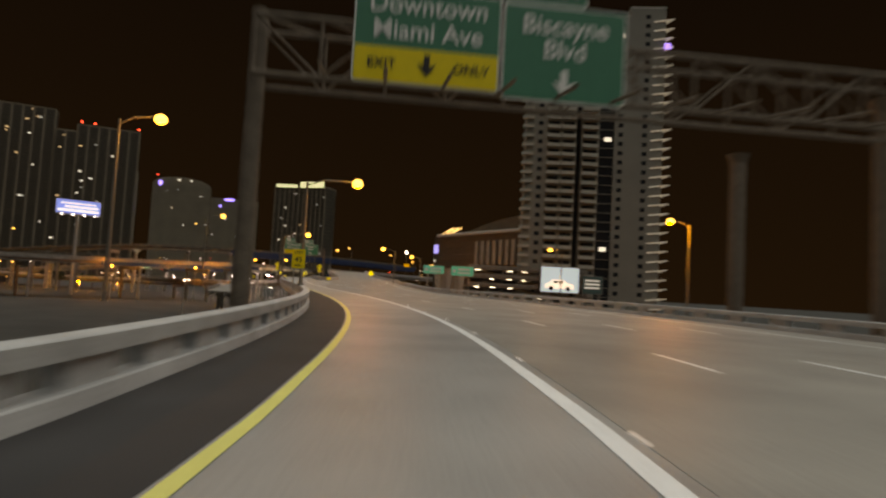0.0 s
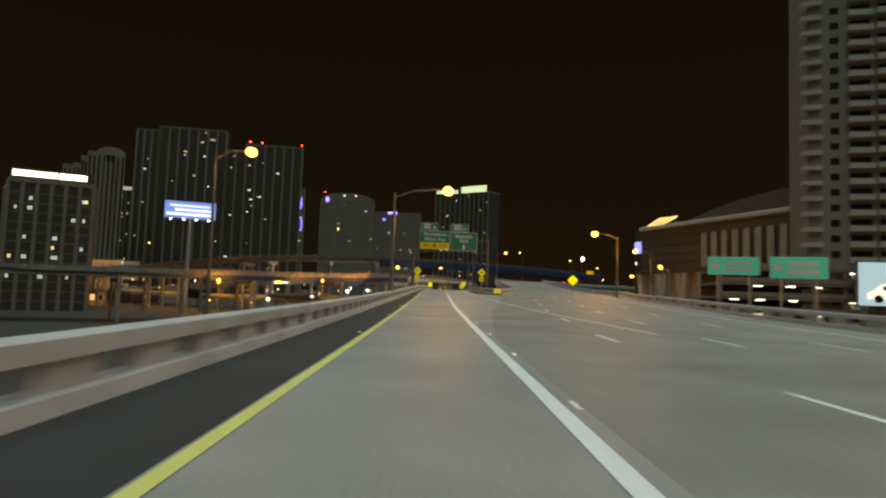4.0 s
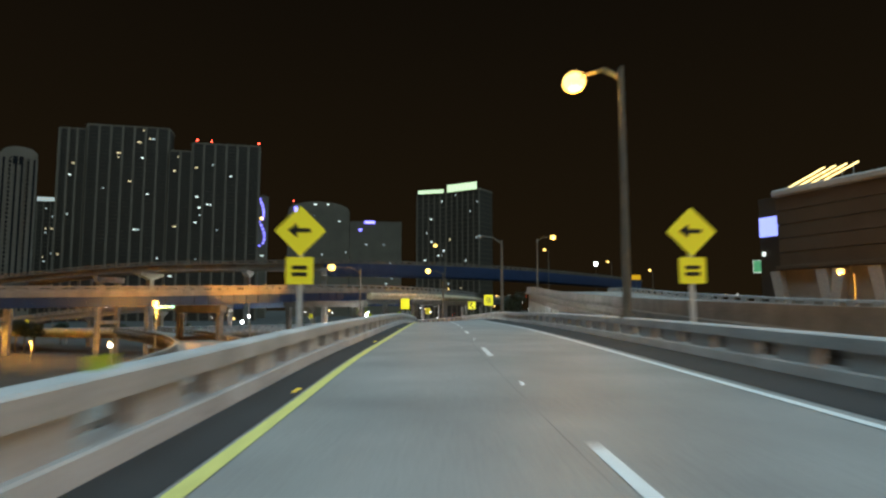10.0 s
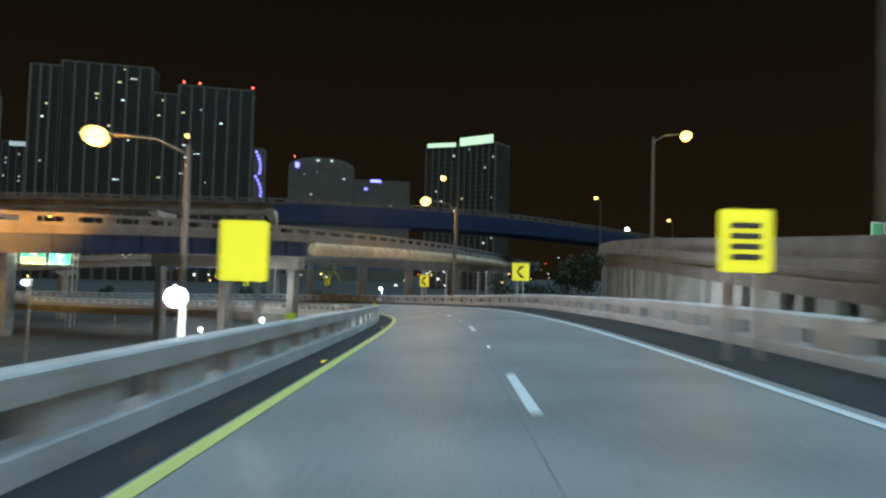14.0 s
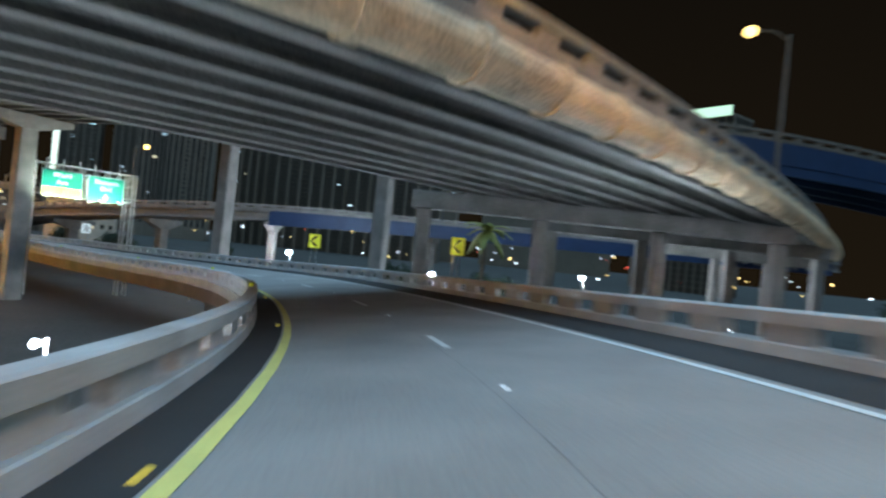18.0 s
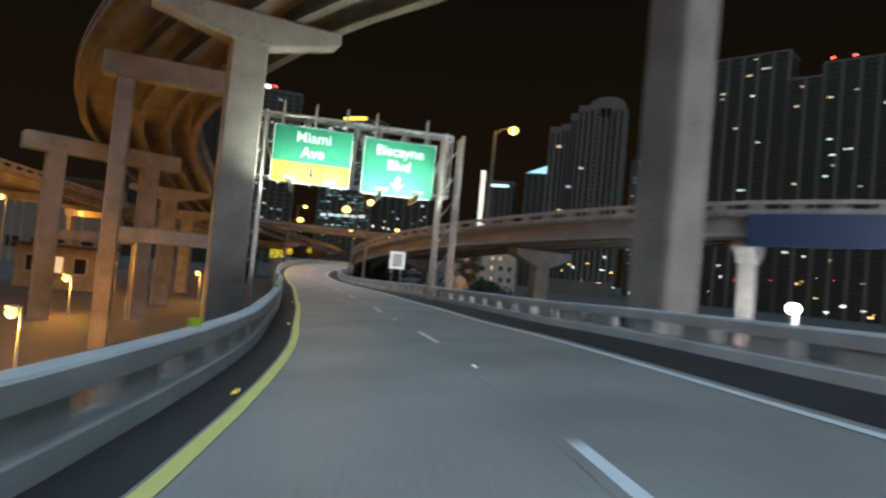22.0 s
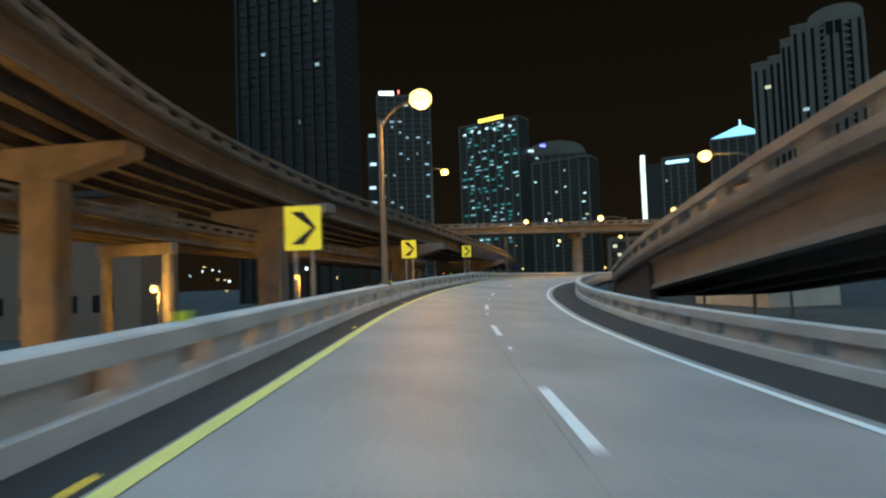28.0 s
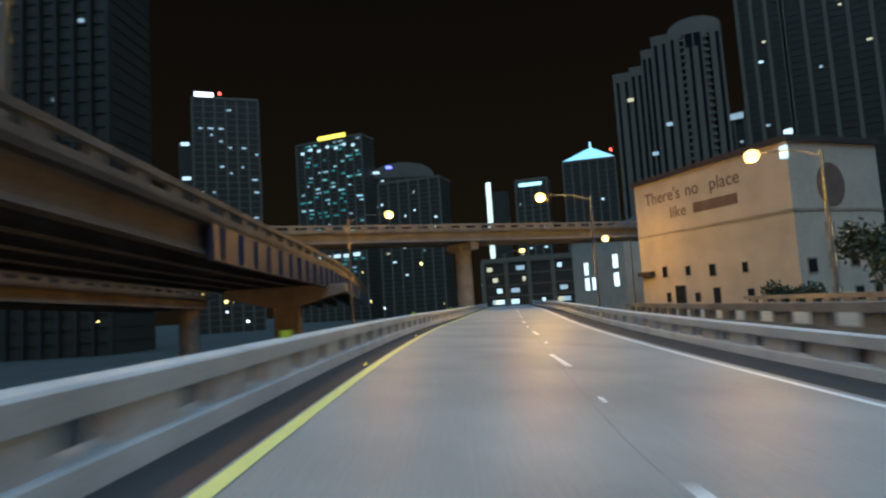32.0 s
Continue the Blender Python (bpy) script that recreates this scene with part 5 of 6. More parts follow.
# lower wing with tall lit windows
g = empty("corner_house", "low plain house with tall bright windows beyond the overpass", "building", at=Matrix.Translation((-291, 423, GROUND)) @ Matrix.Rotation(math.atan2(-13, 25), 4, "Z"))
part("wall", boxes((0, 31, 0, 18, 0, 23)), M_STUC, g)
child("roof", recalc(mesh("roof", [(-0.5, -0.5, 23), (31.5, -0.5, 23), (31.5, 18.5, 23), (-0.5, 18.5, 23), (18, 9, 26.5), (26, 9, 26.5)], [(0, 1, 5, 4), (1, 2, 5), (2, 3, 4, 5), (3, 0, 4), (3, 2, 1, 0)], M_DROOF)), g)
M_WINB = glow("bright white window", (0.85, 0.95, 1.0), 1.6)
for x, z in ((9.5, 13.6), (9.5, 9.8), (14.0, 9.8), (26.5, 14.2), (26.5, 10.2)):
    f = part("window", boxes((x - 1.4, x + 1.4, -0.12, 0.05, z, z + 3.3)), M_FACADE, g)
    part("pane", boxes((x - 1.2, x - 0.05, -0.15, -0.11, z + 0.2, z + 3.1), (x + 0.05, x + 1.2, -0.15, -0.11, z + 0.2, z + 3.1)), M_WINB, f, "brightly lit panes")

# ---- more skyline ----
M_LAD = glow("white light strip", (0.9, 1.0, 0.85), 1.6)
g = empty("lit_mast_tower", "slim dark tower with a ladder of white lights up its edge", "tower", at=pose(-824, 857, GROUND, 0, 0, 45))
part("body", boxes((0.5, 26, 0, 24, 0, 160)), M_DARKF, g)
me = None
for k in range(34):
    if me is None:
        me = part("light_bar", boxes((-3.2, 3.2, -0.6, 0.2, 0, 2.6)), M_LAD, g, at=pose(0, 0, 46 + 3.8 * k)).data
    else:
        child("light_bar", me, g, at=pose(0, 0, 46 + 3.8 * k))
M_GCROWN = glow("green-white crown light", (0.74, 1.0, 0.72), 0.7)
M_YSIGN = glow("yellow roof sign", (1.0, 0.72, 0.08), 2.0)
M_WSIGN = glow("white roof sign", (0.95, 0.97, 1.0), 2.6)
M_BSIGN = glow("blue roof light", (0.18, 0.18, 1.0), 3.5)
M_RED = glow("red beacon", (1.0, 0.08, 0.05), 6)
M_CYAN = glow("cyan crown light", (0.55, 0.9, 1.0), 1.6)


def crown(name, label, a, b, z, h, m, d=1.0):
    """A lit band on a facade's top, from a to b."""
    v = Vector((b[0] - a[0], b[1] - a[1], 0))
    g = empty(name, label, "roof light", at=Matrix.Translation((a[0], a[1], z)) @ Matrix.Rotation(math.atan2(v.y, v.x), 4, "Z"))
    n = max(1, int(v.length / 3.5))
    me = None
    for k in range(n):
        x0 = v.length * k / n
        bmx = boxes((x0 + 0.15, x0 + v.length / n - 0.15, -d, -d + 0.4, 0, h))
        part("light_panel", bmx, m, g)
    part("backing", boxes((0, v.length, -d + 0.42, -d + 0.8, -0.4, h + 0.3)), M_DARKF, g)
    return g


crown("crown_lights", "green-white lit crown of an office tower", (-17, 681), (8, 672.5), 112.5, 3.6, M_GCROWN)
crown("crown_lights", "bright green-white lit crown of an office tower", (11.5, 670), (39, 651), 112.5, 7.0, M_GCROWN)
crown("crown_lights", "white lit top band of a small office tower", (-402, 701), (-384, 704.6), 108.5, 4.0, M_WIND)
crown("roof_sign", "yellow lit roof sign", (-752, 570), (-724, 587), 172.0, 4.0, M_YSIGN)
crown("roof_sign", "white lit roof sign", (-595.6, 408.5), (-592.2, 420), 145.2, 3.0, M_WSIGN)
g = tower("office_tower", "dark round-topped tower with a violet roof light", (-722, 612), (-687, 666), 130, floors=32, fins=7, lit=14, seed=21)
rounded_roof(g, math.hypot(35, 54), 25, 130 - GROUND + 1.5, 14, M_RIB)
part("roof_lamp", boxes((16, 22, -0.8, -0.3, 151, 153.5)), M_BSIGN, g, "violet roof lamp")
part("roof_light", boxes((2, 9, -0.8, -0.3, 146, 148.5)), M_WIN, g, "bright roof light")
g = tower("office_tower", "dark slab tower with a cyan pointed roof and spike", (-506, 660), (-476, 685), 101, floors=28, fins=6, lit=4, seed=22, slab=0.15)
wt, ht = math.hypot(30, 25), 101 - GROUND + 1.6
vs = [(0, 0, ht), (wt, 0, ht), (wt, 22, ht), (0, 22, ht), (wt * 0.5, 8, ht + 9.5), (wt * 0.62, 8, ht + 9.5), (0, 0, ht - 0.8), (wt, 0, ht - 0.8), (wt, 22, ht - 0.8), (0, 22, ht - 0.8)]
child("roof", recalc(mesh("roof", vs, [(0, 1, 5, 4), (1, 2, 5), (2, 3, 4, 5), (3, 0, 4), (0, 6, 7, 1), (1, 7, 8, 2), (2, 8, 9, 3), (3, 9, 6, 0), (9, 8, 7, 6)], glow("cyan lit roof", (0.42, 0.80, 0.95), 0.75))), g, "cyan lit pitched roof")
part("spike", tube(bmesh.new(), (wt * 0.56, 8, ht + 9.4), (wt * 0.56, 8, ht + 15), 0.7, 0.3, 8), M_CYAN, g)
g = tower("office_tower", "dark tower with a cyan top band and red light", (-540, 640), (-520, 655), 92, floors=26, fins=4, lit=8, seed=31)
part("top_band", boxes((3, 21, -0.9, -0.6, 99, 101.5)), M_CYAN, g, "cyan lit top band")
g = tower("apartment_tower", "far grey tower with a blue roof light", (-214, 976), (-128, 993), 143, floors=40, fins=8, lit=7, seed=33, m=M_RIB, slab=0.15)
rounded_roof(g, math.hypot(86, 17), 25, 143 - GROUND + 1.5, 13, M_RIB)
part("roof_lamp", boxes((8, 13, -2, -1, 153, 160)), M_BSIGN, g, "blue roof lamp")
part("roof_light", boxes((36, 40, -0.8, -0.3, 163.5, 165.5), (55, 58, -0.8, -0.3, 164, 166)), M_WIN, g, "small roof lights")
g = tower("apartment_tower", "far grey tower with a wide blue roof light", (-126, 993), (-51, 1001), 128, floors=36, fins=8, lit=8, seed=34, m=M_RIB, slab=0.15)
part("roof_lamp", boxes((21, 36, -2, -1, 138, 141.5), (13, 17, -2, -1, 127, 129.5)), M_BSIGN, g, "blue roof lamp")
g = tower("apartment_tower", "far dark tower with arcs of blue lights on its edge", (-262, 830), (-209, 839), 138, floors=40, fins=5, lit=3, seed=35, m=M_RIB, slab=0.15)
wa = math.hypot(53, 9)
for z0, z1, bow in ((122, 146, 5.0), (92, 118, 6.5), (84, 89, 1.0)):
    for k in range(7 if z1 - z0 > 10 else 2):
        f = k / 6
        part("arc_light", boxes((wa - 8 + bow * math.sin(f * 2.2) - 1.0, wa - 8 + bow * math.sin(f * 2.2) + 1.2, -1.4, -0.9, z1 + (z0 - z1) * f - 1.1, z1 + (z0 - z1) * f + 1.1)), M_BSIGN, g, "small blue light")
g = tower("office_block", "office block with a white lit roof sign", (-153, 182), (-130, 194), 33, floors=13, fins=6, lit=22, seed=36, glass=M_WIND)
ws = math.hypot(23, 12)
sg = part("roof_sign", boxes((0.5, ws - 0.5, -0.2, 0.6, 34.5 - GROUND, 38 - GROUND)), M_DARKF, g, "white lit roof sign")
for k, (x0, x1) in enumerate(((1, 9.5), (10, 11.2), (11.6, 12.8), (13.2, 14.4), (15, 23.5))):
    part("sign_bar", boxes((x0, x1, -0.4, -0.22, 35.2 - GROUND, 37.2 - GROUND)), M_WSIGN, sg)
tower("office_block", "low office block with bands of bright windows", (-330, 425), (-296, 452), 9, floors=6, fins=6, lit=40, seed=23)
tower("apartment_tower", "dim apartment tower beyond the motorway", (-620, 560), (-575, 590), 100, floors=30, fins=6, lit=14, seed=24)
for (x, y, z) in ((-183, 709, 170.5), (-229, 700, 170.5), (-242, 696.5, 170.5), (-478, 684, 108.0), (-363.5, 578.5, 124.6), (-212, 997, 160.2), (-592, 424, 148.4)):
    g = empty("beacon", "red aviation beacon on a roof", "beacon", "red beacons", at=pose(x, y, z))
    bm = bmesh.new()
    bmesh.ops.create_uvsphere(bm, u_segments=10, v_segments=6, radius=1.0)
    part("lens", bm, M_RED, g)
    part("stem", tube(bmesh.new(), (0, 0, -3), (0, 0, -0.8), 0.15, 0.15, 6), M_STEEL, g)


# ---- arena and car park beyond the motorway ----
M_PANEL = mat("banded metal arena wall", (0.10, 0.075, 0.05), 0.6, vary=0.2, scale=0.2, fine=6)
M_PALE = mat("pale ribbed wall", (0.34, 0.32, 0.28), 0.8, vary=0.2, scale=0.3, fine=5)
M_AMBER = glow("amber roof light strip", (1.0, 0.78, 0.35), 2.2)
g = empty("arena", "large dark-banded arena with amber light strips on its roof", "arena", at=pose(76.5, 215.3, GROUND, 0, 0, -71))
# local x runs along the facade, y away from the motorway
part("lower_wall", boxes((0, 80, 0.6, 60, 0, 21.4)), M_PALE, g)
for k in range(14):
    bm = boxes((-1.3, 1.3, -1.2, 0.7, 0, 21.2))
    for v in bm.verts:
        if v.co.z > 1:
            v.co.x += 3.4 if k % 2 else -3.4
        else:
            v.co.x *= 0.4
    part("slanted_pier", bm, M_FACADE, g, "pale slanted pier", at=pose(4 + 5.6 * k + (1.4 if k % 2 else -1.4), 0, 0))
part("ledge", boxes((-0.3, 80.3, -1.5, 60.2, 21.4, 22.3)), M_PANEL, g, bevel=0.1)
for k in range(5):
    part("cladding_band", boxes((0, 80, -0.4 - 0.12 * k, 60, 22.3 + 3.1 * k, 25.3 + 3.1 * k)), M_PANEL, g, "dark ribbed cladding band")
for k in range(8):
    part("tall_bay", boxes((34 + 4.6 * k, 36.4 + 4.6 * k, -1.5, -0.9, 23.2, 34.6)), M_PALE, g, "tall pale wall bay")
part("cornice", boxes((-0.5, 80.5, -1.8, 60.5, 37.8, 39.4)), M_FACADE, g, "pale rounded cornice", bevel=0.3)
prof = [(14, 39.4), (22, 41.2), (32, 43.4), (45, 45.4), (60, 46.4), (79, 46.4), (79, 39.4)]
n_ = len(prof)
child("roof", recalc(mesh("roof", [(x, y, z) for y in (5.0, 56.0) for x, z in prof], [tuple(range(n_)), tuple(range(n_, 2 * n_))[::-1]] + [(i, (i + 1) % n_, (i + 1) % n_ + n_, i + n_) for i in range(n_)], M_PANEL)), g, "dark rising roof")
part("corner_block", boxes((-6.5, -0.2, 1.0, 20, 0, 38.5)), M_DARKF, g, "dark corner stair block")
part("wall_screen", boxes((-6.2, -1.2, 0.6, 0.95, 29.5, 34)), glow("blue wall screen", (0.22, 0.28, 1.0), 1.6), g, "lit blue screen")
part("corner_lamp", boxes((-5.6, -5.0, 0.5, 0.95, 25, 26)), M_WIN, g, "white wall lamp")
for k in range(4):
    bm = tube(bmesh.new(), (3.0 + 2.1 * k, -0.4 + 0.5 * k, 39.5), (11.5 + 2.1 * k, 0.2 + 0.5 * k, 42.4), 0.17, 0.17, 6)
    part("light_strip", bm, M_AMBER, g, "slanted amber light strip")
    part("strip_strut", tube(bmesh.new(), (10.4 + 2.1 * k, 0.2 + 0.5 * k, 39.2), (10.4 + 2.1 * k, 0.2 + 0.5 * k, 42.0), 0.1, 0.1, 6), M_STEEL, g)

# small signs along the motorway
for nm, lb, x, y, z0, z1, dia in (("diamond_sign", "yellow-green diamond warning sign beside the motorway", 19.6, 66.5, -1.0, 2.25, True), ("yellow_sign", "small orange-yellow sign beyond the far motorway edge", 83.2, 335.8, GROUND, 14.15, False)):
    g = empty(nm, lb, "road sign", at=pose(x, y, 0))
    # both boards carry painted-in glow instead of returned headlights
    part("board", rounded(1.2 if dia else 3.8, 1.2 if dia else 2.0, 0.03, 0.06), glow("green-yellow sheeting with painted headlight return", (0.62, 0.75, 0.03), 0.55) if dia else glow("orange-yellow sheeting with added glow", (1.0, 0.52, 0.02), 0.35), g, at=pose(0, 0, z1, 0, 45 if dia else 0, 0))
    part("post", boxes((-0.05, 0.05, 0.04, 0.14, z0, z1)), M_STEEL, g)

# lit billboard far beyond the motorway
g = empty("billboard", "white lit billboard with green and red shapes on a steel post", "billboard", at=pose(125, 309.2, 0, 0, 0, -22))
b_ = part("board", boxes((-5.6, 5.6, 0, 0.4, 14.4, 19.6)), M_DARKF, g)
part("lit_face", boxes((-5.4, 5.4, -0.05, -0.01, 14.6, 19.4)), glow("lit billboard face", (0.72, 0.85, 0.78), 0.55), b_)
part("picture_shape", boxes((-5.2, -2.6, -0.1, -0.06, 15.0, 19.2)), glow("green billboard print", (0.10, 0.45, 0.22), 0.4), b_)
part("picture_shape", boxes((-2.2, -0.6, -0.1, -0.06, 16.6, 18.6)), glow("red billboard print", (0.6, 0.08, 0.06), 0.4), b_)
part("post", tube(bmesh.new(), (0, 0.6, GROUND), (0, 0.6, 15.0), 0.5, 0.45, 12), M_STEEL, g)

g = empty("car_park", "open concrete car park with bright white ceiling lights", "car park", at=pose(61.5, 111.2, GROUND, 0, 0, -14))
for k in range(6):
    part("floor_slab", boxes((0, 44, 0, 30, 3.2 * k + 2.6, 3.2 * k + 3.2)), M_CONC, g)
    part("parapet", boxes((0, 44, -0.15, 0.1, 3.2 * k + 3.2, 3.2 * k + 4.2)), M_CONC, g)
for i in range(8):
    part("column", boxes((6.2 * i, 6.2 * i + 0.5, 0.3, 0.9, 0, 19)), M_CONC, g)
part("back_wall", boxes((0, 44, 29, 29.4, 0, 19)), M_CONC, g)
lm = None
for k in range(1, 6):
    for i in range(7):
        if (i * 5 + k * 3) % 4:
            at = pose(3.2 + 6.1 * i + 0.5 * (k % 2), 4 + 3 * (i % 2), 3.2 * k + 2.45)
            if lm is None:
                lm = part("ceiling_light", boxes((-0.9, 0.9, -0.25, 0.25, 0, 0.14)), glow("car park light", (0.85, 1.0, 0.95), 6), g, at=at).data
            else:
                child("ceiling_light", lm, g, at=at)
# poster and car emit as if floodlit; the light is in their material
g = empty("lit_poster_wall", "pale wall with painted-in floodlight glow and a white painted car", "billboard", at=pose(82, 103, GROUND, 0, 0, -12))
part("wall", boxes((4.2, 18.6, 0, 1, 11.4, 21.0)), M_CONC, g)
pw = part("poster", boxes((4.5, 18.3, -0.08, -0.01, 11.7, 20.7)), glow("poster with emissive floodlight", (0.40, 0.68, 0.92), 0.62), g, "pale blue poster with floodlight glow painted in")
bm = bmesh.new()
prof = [(6.2, 13.0), (6.0, 14.2), (7.4, 14.9), (8.8, 16.2), (12.6, 16.2), (14.2, 15.0), (16.4, 14.6), (16.6, 13.0)]
vs = [[bm.verts.new((x, y, z)) for x, z in prof] for y in (-0.11, -0.085)]
bm.faces.new(vs[0])
bm.faces.new(vs[1][::-1])
for i in range(len(prof)):
    j = (i + 1) % len(prof)
    bm.faces.new((vs[0][i], vs[1][i], vs[1][j], vs[0][j]))
bmesh.ops.recalc_face_normals(bm, faces=bm.faces)
car = part("painted_car", bm, glow("white paint with emissive floodlight", (0.95, 1.0, 1.0), 0.85), pw)
part("painted_window", boxes((9.0, 10.5, -0.13, -0.115, 14.9, 15.8), (10.8, 12.6, -0.13, -0.115, 14.9, 15.8)), M_GLASS, car)
for x in (8.2, 14.4):
    part("painted_wheel", tube(bmesh.new(), (x, -0.13, 13.1), (x, -0.115, 13.1), 0.85, 0.85, 16), M_GLASS, car)
part("support", boxes((5, 6, 0.2, 0.8, 0, 11.4), (16.6, 17.6, 0.2, 0.8, 0, 11.4)), M_CONC, g)
g = empty("dim_poster_wall", "dim teal poster wall with pale lettering bars beside the car park", "billboard", at=pose(82, 103, GROUND, 0, 0, -12) @ pose(19.6, 0, 0))
part("wall", boxes((0, 7.6, 0, 0.8, 11.6, 18.2)), M_CONC, g)
p = part("poster", boxes((0.2, 7.4, -0.08, -0.01, 11.8, 18.0)), mat("dark teal poster", (0.05, 0.12, 0.12), 0.5, vary=0.1, bump=0), g)
for z in (16.2, 14.9, 13.6):
    part("letter_bar", boxes((0.9, 6.4, -0.11, -0.085, z, z + 0.6)), M_WIND, p)
part("support", boxes((0.6, 1.4, 0.2, 0.7, 0, 11.6), (6, 6.8, 0.2, 0.7, 0, 11.6)), M_CONC, g)


# ---- sodium lights below the overpasses, measured and added ----
def low_lamp(x, y, z, power=900, color=SODIUM, r=0.3):
    root = empty("wall_lamp", "orange sodium lamp on a short post, among measured and added ones below the overpasses", "lamp", "low sodium lamps", at=pose(x, y, z))
    bm = bmesh.new()
    bmesh.ops.create_uvsphere(bm, u_segments=12, v_segments=8, radius=r)
    part("lens", bm, M_LENS, root)
    part("hood", boxes((-0.35, 0.35, -0.35, 0.35, r, r + 0.1)), M_STEEL, root, bevel=0.03)
    part("post", tube(bmesh.new(), (0, 0.45, GROUND - z), (0, 0.45, r + 0.05), 0.09, 0.07, 8), M_STEEL, root)
    la = bpy.data.lights.new("sodium_light", "POINT")
    la.energy, la.color, la.shadow_soft_size = power, color, 0.3
    lo = new("sodium_light", la)
    lo.location = (x, y - 0.2, z - r - 0.35)


# first five are measured; the rest are added to light the overpasses orange
for x, y, z, p in ((-158.5, 252.6, -6.9, 2500), (-145.0, 234.5, 5.2, 700), (-130.6, 236.6, 0.7, 900), (-137.8, 241.1, 0.6, 900), (-170.3, 248.0, 1.0, 1200), (-118, 243, -7.5, 5500), (-142, 262, -7, 3000), (-100, 232, -7, 5000), (-192, 268, -4, 2500), (-84, 238, -7.5, 3000), (-66, 150, 1.0, 3000), (-38, 160, 2.0, 5000), (-215, 285, -3, 2500), (-70, 268, -6, 500)):
    low_lamp(x, y, z, p)


# ---- trees ----
def tree(x, y, height, spread, seed, base=GROUND, label="dark leafy street tree below the ramp", lean=0.0):
    rnd = random.Random(seed)
    root = empty("tree", label, "tree", "street trees", at=pose(x, y, base))
    bm = bmesh.new()
    h = height * 0.55
    tube(bm, (0, 0, -0.1), (lean, 0, h), 0.24, 0.13, 9)
    tips = []
    for k in range(7):
        a = k * 2.4 + rnd.random()
        e = Vector((lean + math.cos(a) * spread * rnd.uniform(0.35, 0.7), math.sin(a) * spread * rnd.uniform(0.35, 0.7), height * rnd.uniform(0.6, 0.92)))
        tube(bm, (lean * 0.8, 0, h * rnd.uniform(0.7, 0.98)), e, 0.09, 0.03, 6)
        tips.append(e)
    part("trunk", bm, M_BARK, root)
    vs, fs = [], []
    for e in tips + [Vector((lean, 0, height * 0.8))]:
        for k in range(230):
            d = Vector((rnd.gauss(0, 1), rnd.gauss(0, 1), rnd.gauss(0, 0.75)))
            c = e + d.normalized() * spread * 0.42 * rnd.random() ** 0.45
            r = rnd.uniform(0.10, 0.24)
            u = Vector((rnd.gauss(0, 1), rnd.gauss(0, 1), rnd.gauss(0, 1))).normalized()
            w = u.cross(Vector((rnd.gauss(0, 1), rnd.gauss(0, 1), rnd.gauss(0, 1)))).normalized()
            i = len(vs)
            vs += [c - u * r * 1.6, c + w * r * 0.6, c + u * r * 1.6, c - w * r * 0.6]
            fs.append((i, i + 1, i + 2, i + 3))
    child("crown", mesh("crown", vs, fs, M_LEAF), root)
    return root


for i, (x, y, h, sp) in enumerate(((-120, 260.6, 9.3, 3.6), (-123.5, 262.0, 9.0, 3.4), (-116.5, 259.4, 8.6, 3.2), (-110, 294, 8.0, 3.4), (-118, 298, 8.5, 3.2), (-133, 300, 8.0, 3.2), (-90, 300, 7.5, 3.0),
                                   (14.8, 211, 17.5, 3.6), (10, 226, 12.5, 4.5), (15, 243, 12.5, 4.5), (18, 262, 12, 4.5), (-48, 292, 8, 3.5), (-30, 290, 8, 3.5), (-197.5, 352.5, 13.5, 3.6), (-193, 355, 14.5, 4.0), (-212, 369, 9.0, 3.0))):
    tree(x, y, h, sp, 40 + i)



def palm(x, y, top, seed, label="palm tree with drooping fronds lit from below"):
    rnd = random.Random(seed)
    root = empty("palm_tree", label, "palm tree", at=pose(x, y, GROUND))
    h = top - GROUND
    bm = bmesh.new()
    for k in range(8):
        a, b = k / 8, (k + 1) / 8
        tube(bm, (0.4 * a * a, 0, h * a - 0.05), (0.4 * b * b, 0, h * b), 0.24 - 0.08 * a, 0.24 - 0.08 * b, 9)
    part("trunk", bm, M_BARK, root)
    for k in range(16):
        vs, fs = [], []
        el, n = rnd.uniform(-0.5, 1.1), 7
        L = rnd.uniform(1.9, 2.6)
        for i in range(n + 1):
            f = i / n
            r, z = L * f * math.cos(el * (1 - f)), L * (f * math.sin(el) - 0.75 * f * f)
            w = 0.42 * math.sin(math.pi * min(1, f * 0.9 + 0.1)) + 0.02
            vs += [(r, -w, z - 0.12), (r, 0, z), (r, w, z - 0.12)]
            if i:
                q = 3 * i
                fs += [(q - 3, q - 2, q + 1, q), (q - 2, q - 1, q + 2, q + 1)]
        child("frond", mesh("frond", vs, fs, M_PALM), root, at=pose(0.4, 0, h, 0, 0, k * 22.5 + rnd.uniform(-8, 8)))
    return root


M_PALM = mat("yellow-green palm leaf", (0.16, 0.17, 0.03), 0.6, vary=0.3, scale=2, fine=15)
palm(-21.5, 249.5, 1.9, 5)

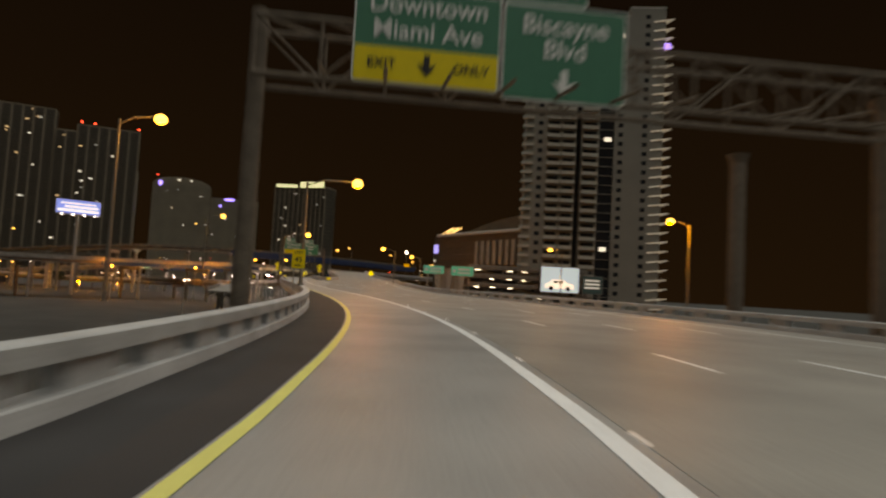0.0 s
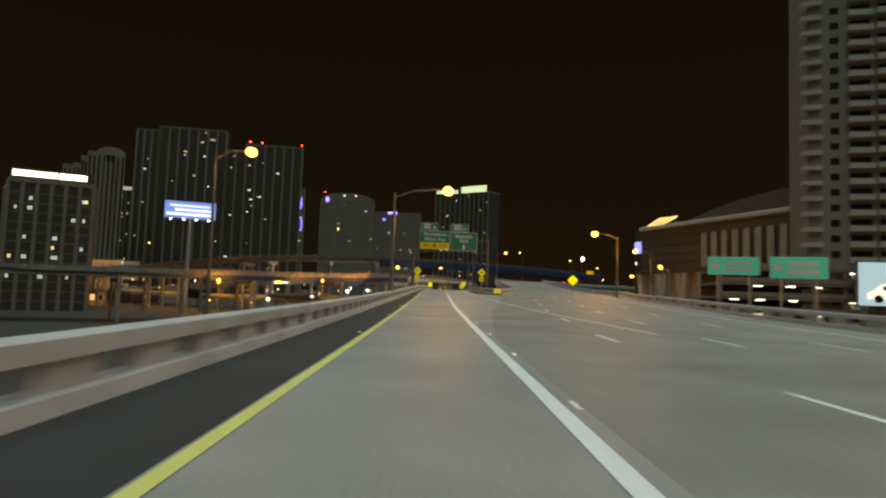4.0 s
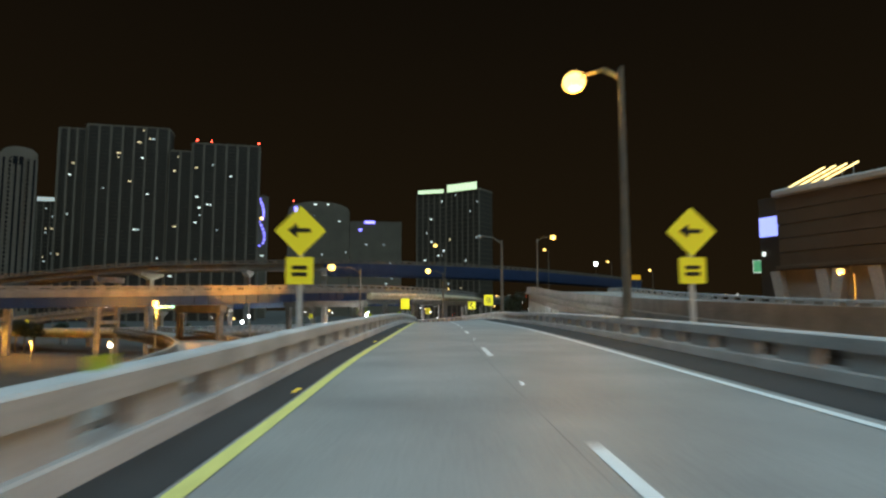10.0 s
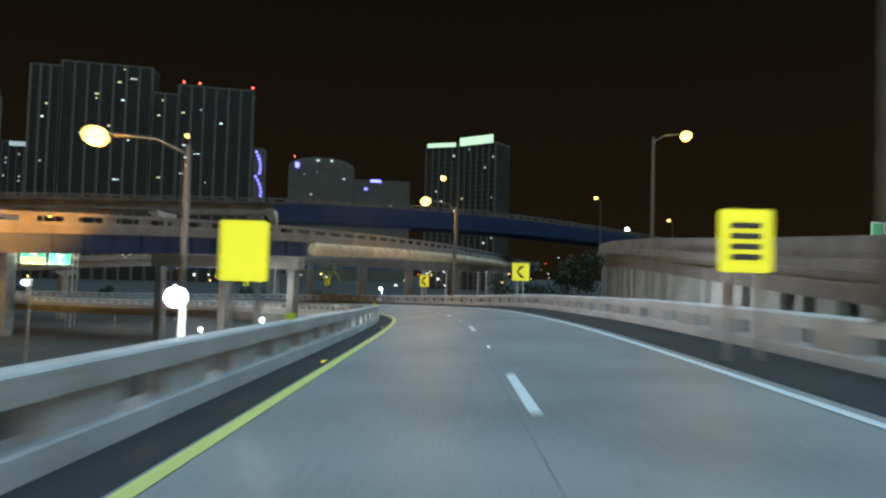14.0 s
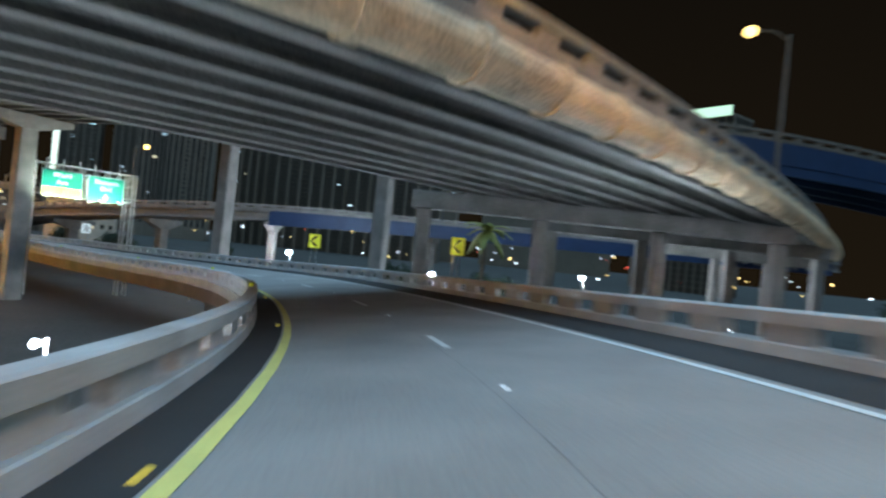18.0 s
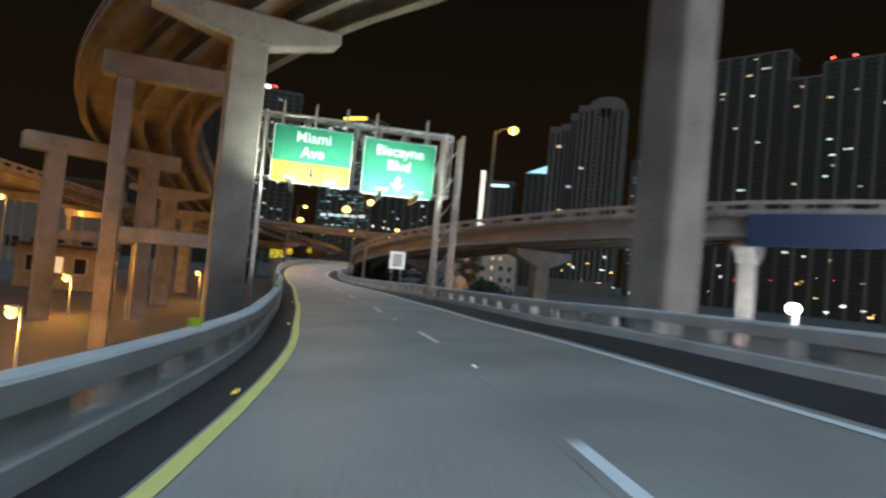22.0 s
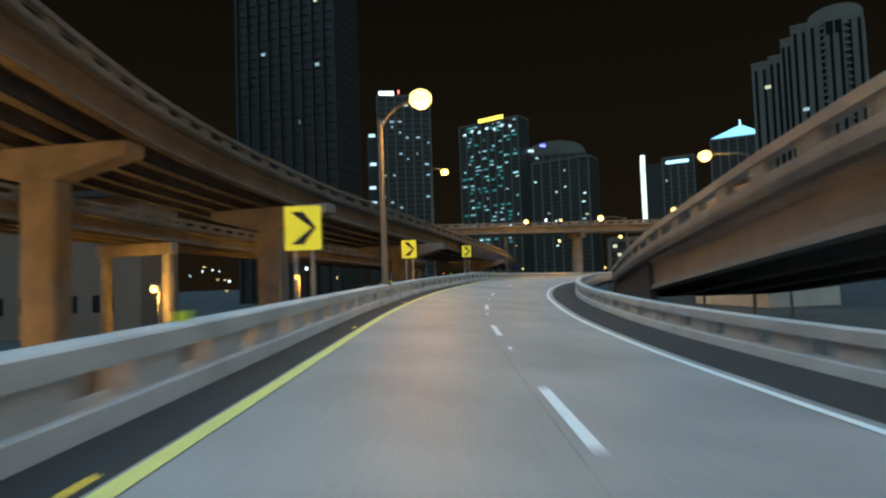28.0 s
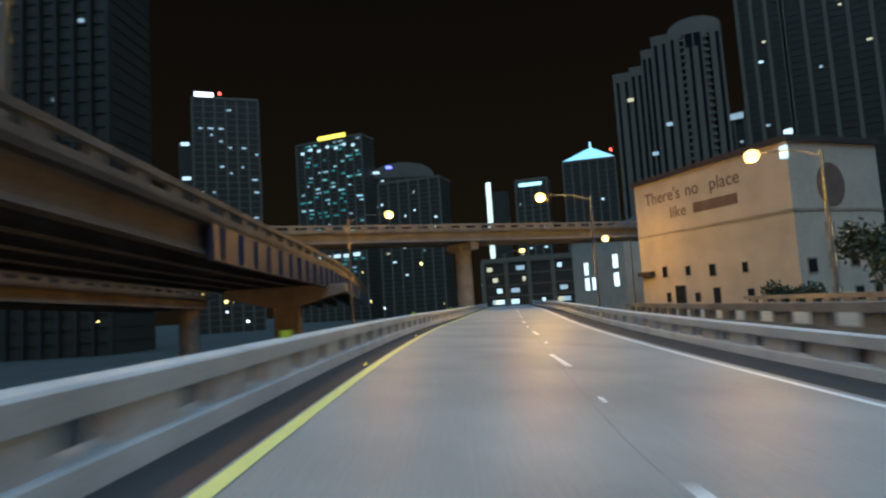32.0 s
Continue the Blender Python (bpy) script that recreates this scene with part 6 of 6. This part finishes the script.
# ---- long hall with a row of lights ----
g = empty("long_hall", "long dark hall with a row of white lights under its eaves", "building", at=pose(-262, 205, GROUND, 0, 0, 74))
part("wall", boxes((0, 60, 0, 20, 0, 24)), M_RIB, g)
part("roof", boxes((-0.5, 60.5, -1.5, 20.5, 24, 25)), M_DROOF, g)
me = None
for k in range(12):
    at = pose(6 + 2.2 * k, -0.9, 22.6 + 0.012 * (k - 6) ** 2)
    if me is None:
        me = part("eaves_light", boxes((-0.25, 0.25, -0.25, 0.25, 0, 0.9)), M_WINB, g, "small white eaves light", at=at).data
    else:
        child("eaves_light", me, g, at=at)
for k in range(9):
    part("window", boxes((4 + 6 * k, 7.5 + 6 * k, -0.06, 0.02, 4, 7)), M_GLASS, g)

# ---- little house below the curved overpass ----
g = empty("small_house", "small low house with one warm lit window under the overpass", "building", at=pose(-160, 239, GROUND, 0, 0, 60))
part("wall", boxes((0, 12, 0, 8, 0, 6.5)), M_DIMSTAIN, g)
part("roof", boxes((-0.5, 12.5, -0.7, 8.5, 6.5, 7.0)), M_DROOF, g)
for k, m in enumerate((M_GLASS, M_WINW, M_GLASS)):
    f = part("window", boxes((1.5 + 3.6 * k, 3.7 + 3.6 * k, -0.08, 0.05, 2.4, 5.2)), M_FACADE, g)
    part("pane", boxes((1.7 + 3.6 * k, 3.5 + 3.6 * k, -0.11, -0.07, 2.6, 5.0)), m, f)

# ---- scattered city lights ----
M_FAR = {"white": glow("far white light", (0.9, 0.95, 1.0), 4), "amber": glow("far amber light", (1.0, 0.65, 0.2), 4), "red": glow("far red light", (1.0, 0.1, 0.05), 3)}
rnd = random.Random(77)
for kind, n in (("white", 150), ("amber", 130), ("red", 22)):
    vs, fs = [], []
    for k in range(n):
        a, d = rnd.uniform(-0.9, 1.75), rnd.uniform(330, 620)
        c = Vector((-60 - math.sin(a) * d, 140 + math.cos(a) * d, rnd.uniform(-6, 16)))
        r = rnd.uniform(0.3, 0.75)
        i = len(vs)
        vs += [c + Vector(v) * r for v in ((1, 0, 0), (0, 1, 0), (-1, 0, 0), (0, -1, 0), (0, 0, 0.8), (0, 0, -0.8))]
        fs += [(i, i + 1, i + 4), (i + 1, i + 2, i + 4), (i + 2, i + 3, i + 4), (i + 3, i, i + 4), (i + 1, i, i + 5), (i + 2, i + 1, i + 5), (i + 3, i + 2, i + 5), (i, i + 3, i + 5)]
    tagged(new("city_lights", mesh("city_lights", vs, fs, M_FAR[kind])), "scattered small far %s city lights near the ground" % kind, "city lights", kind="stuff")
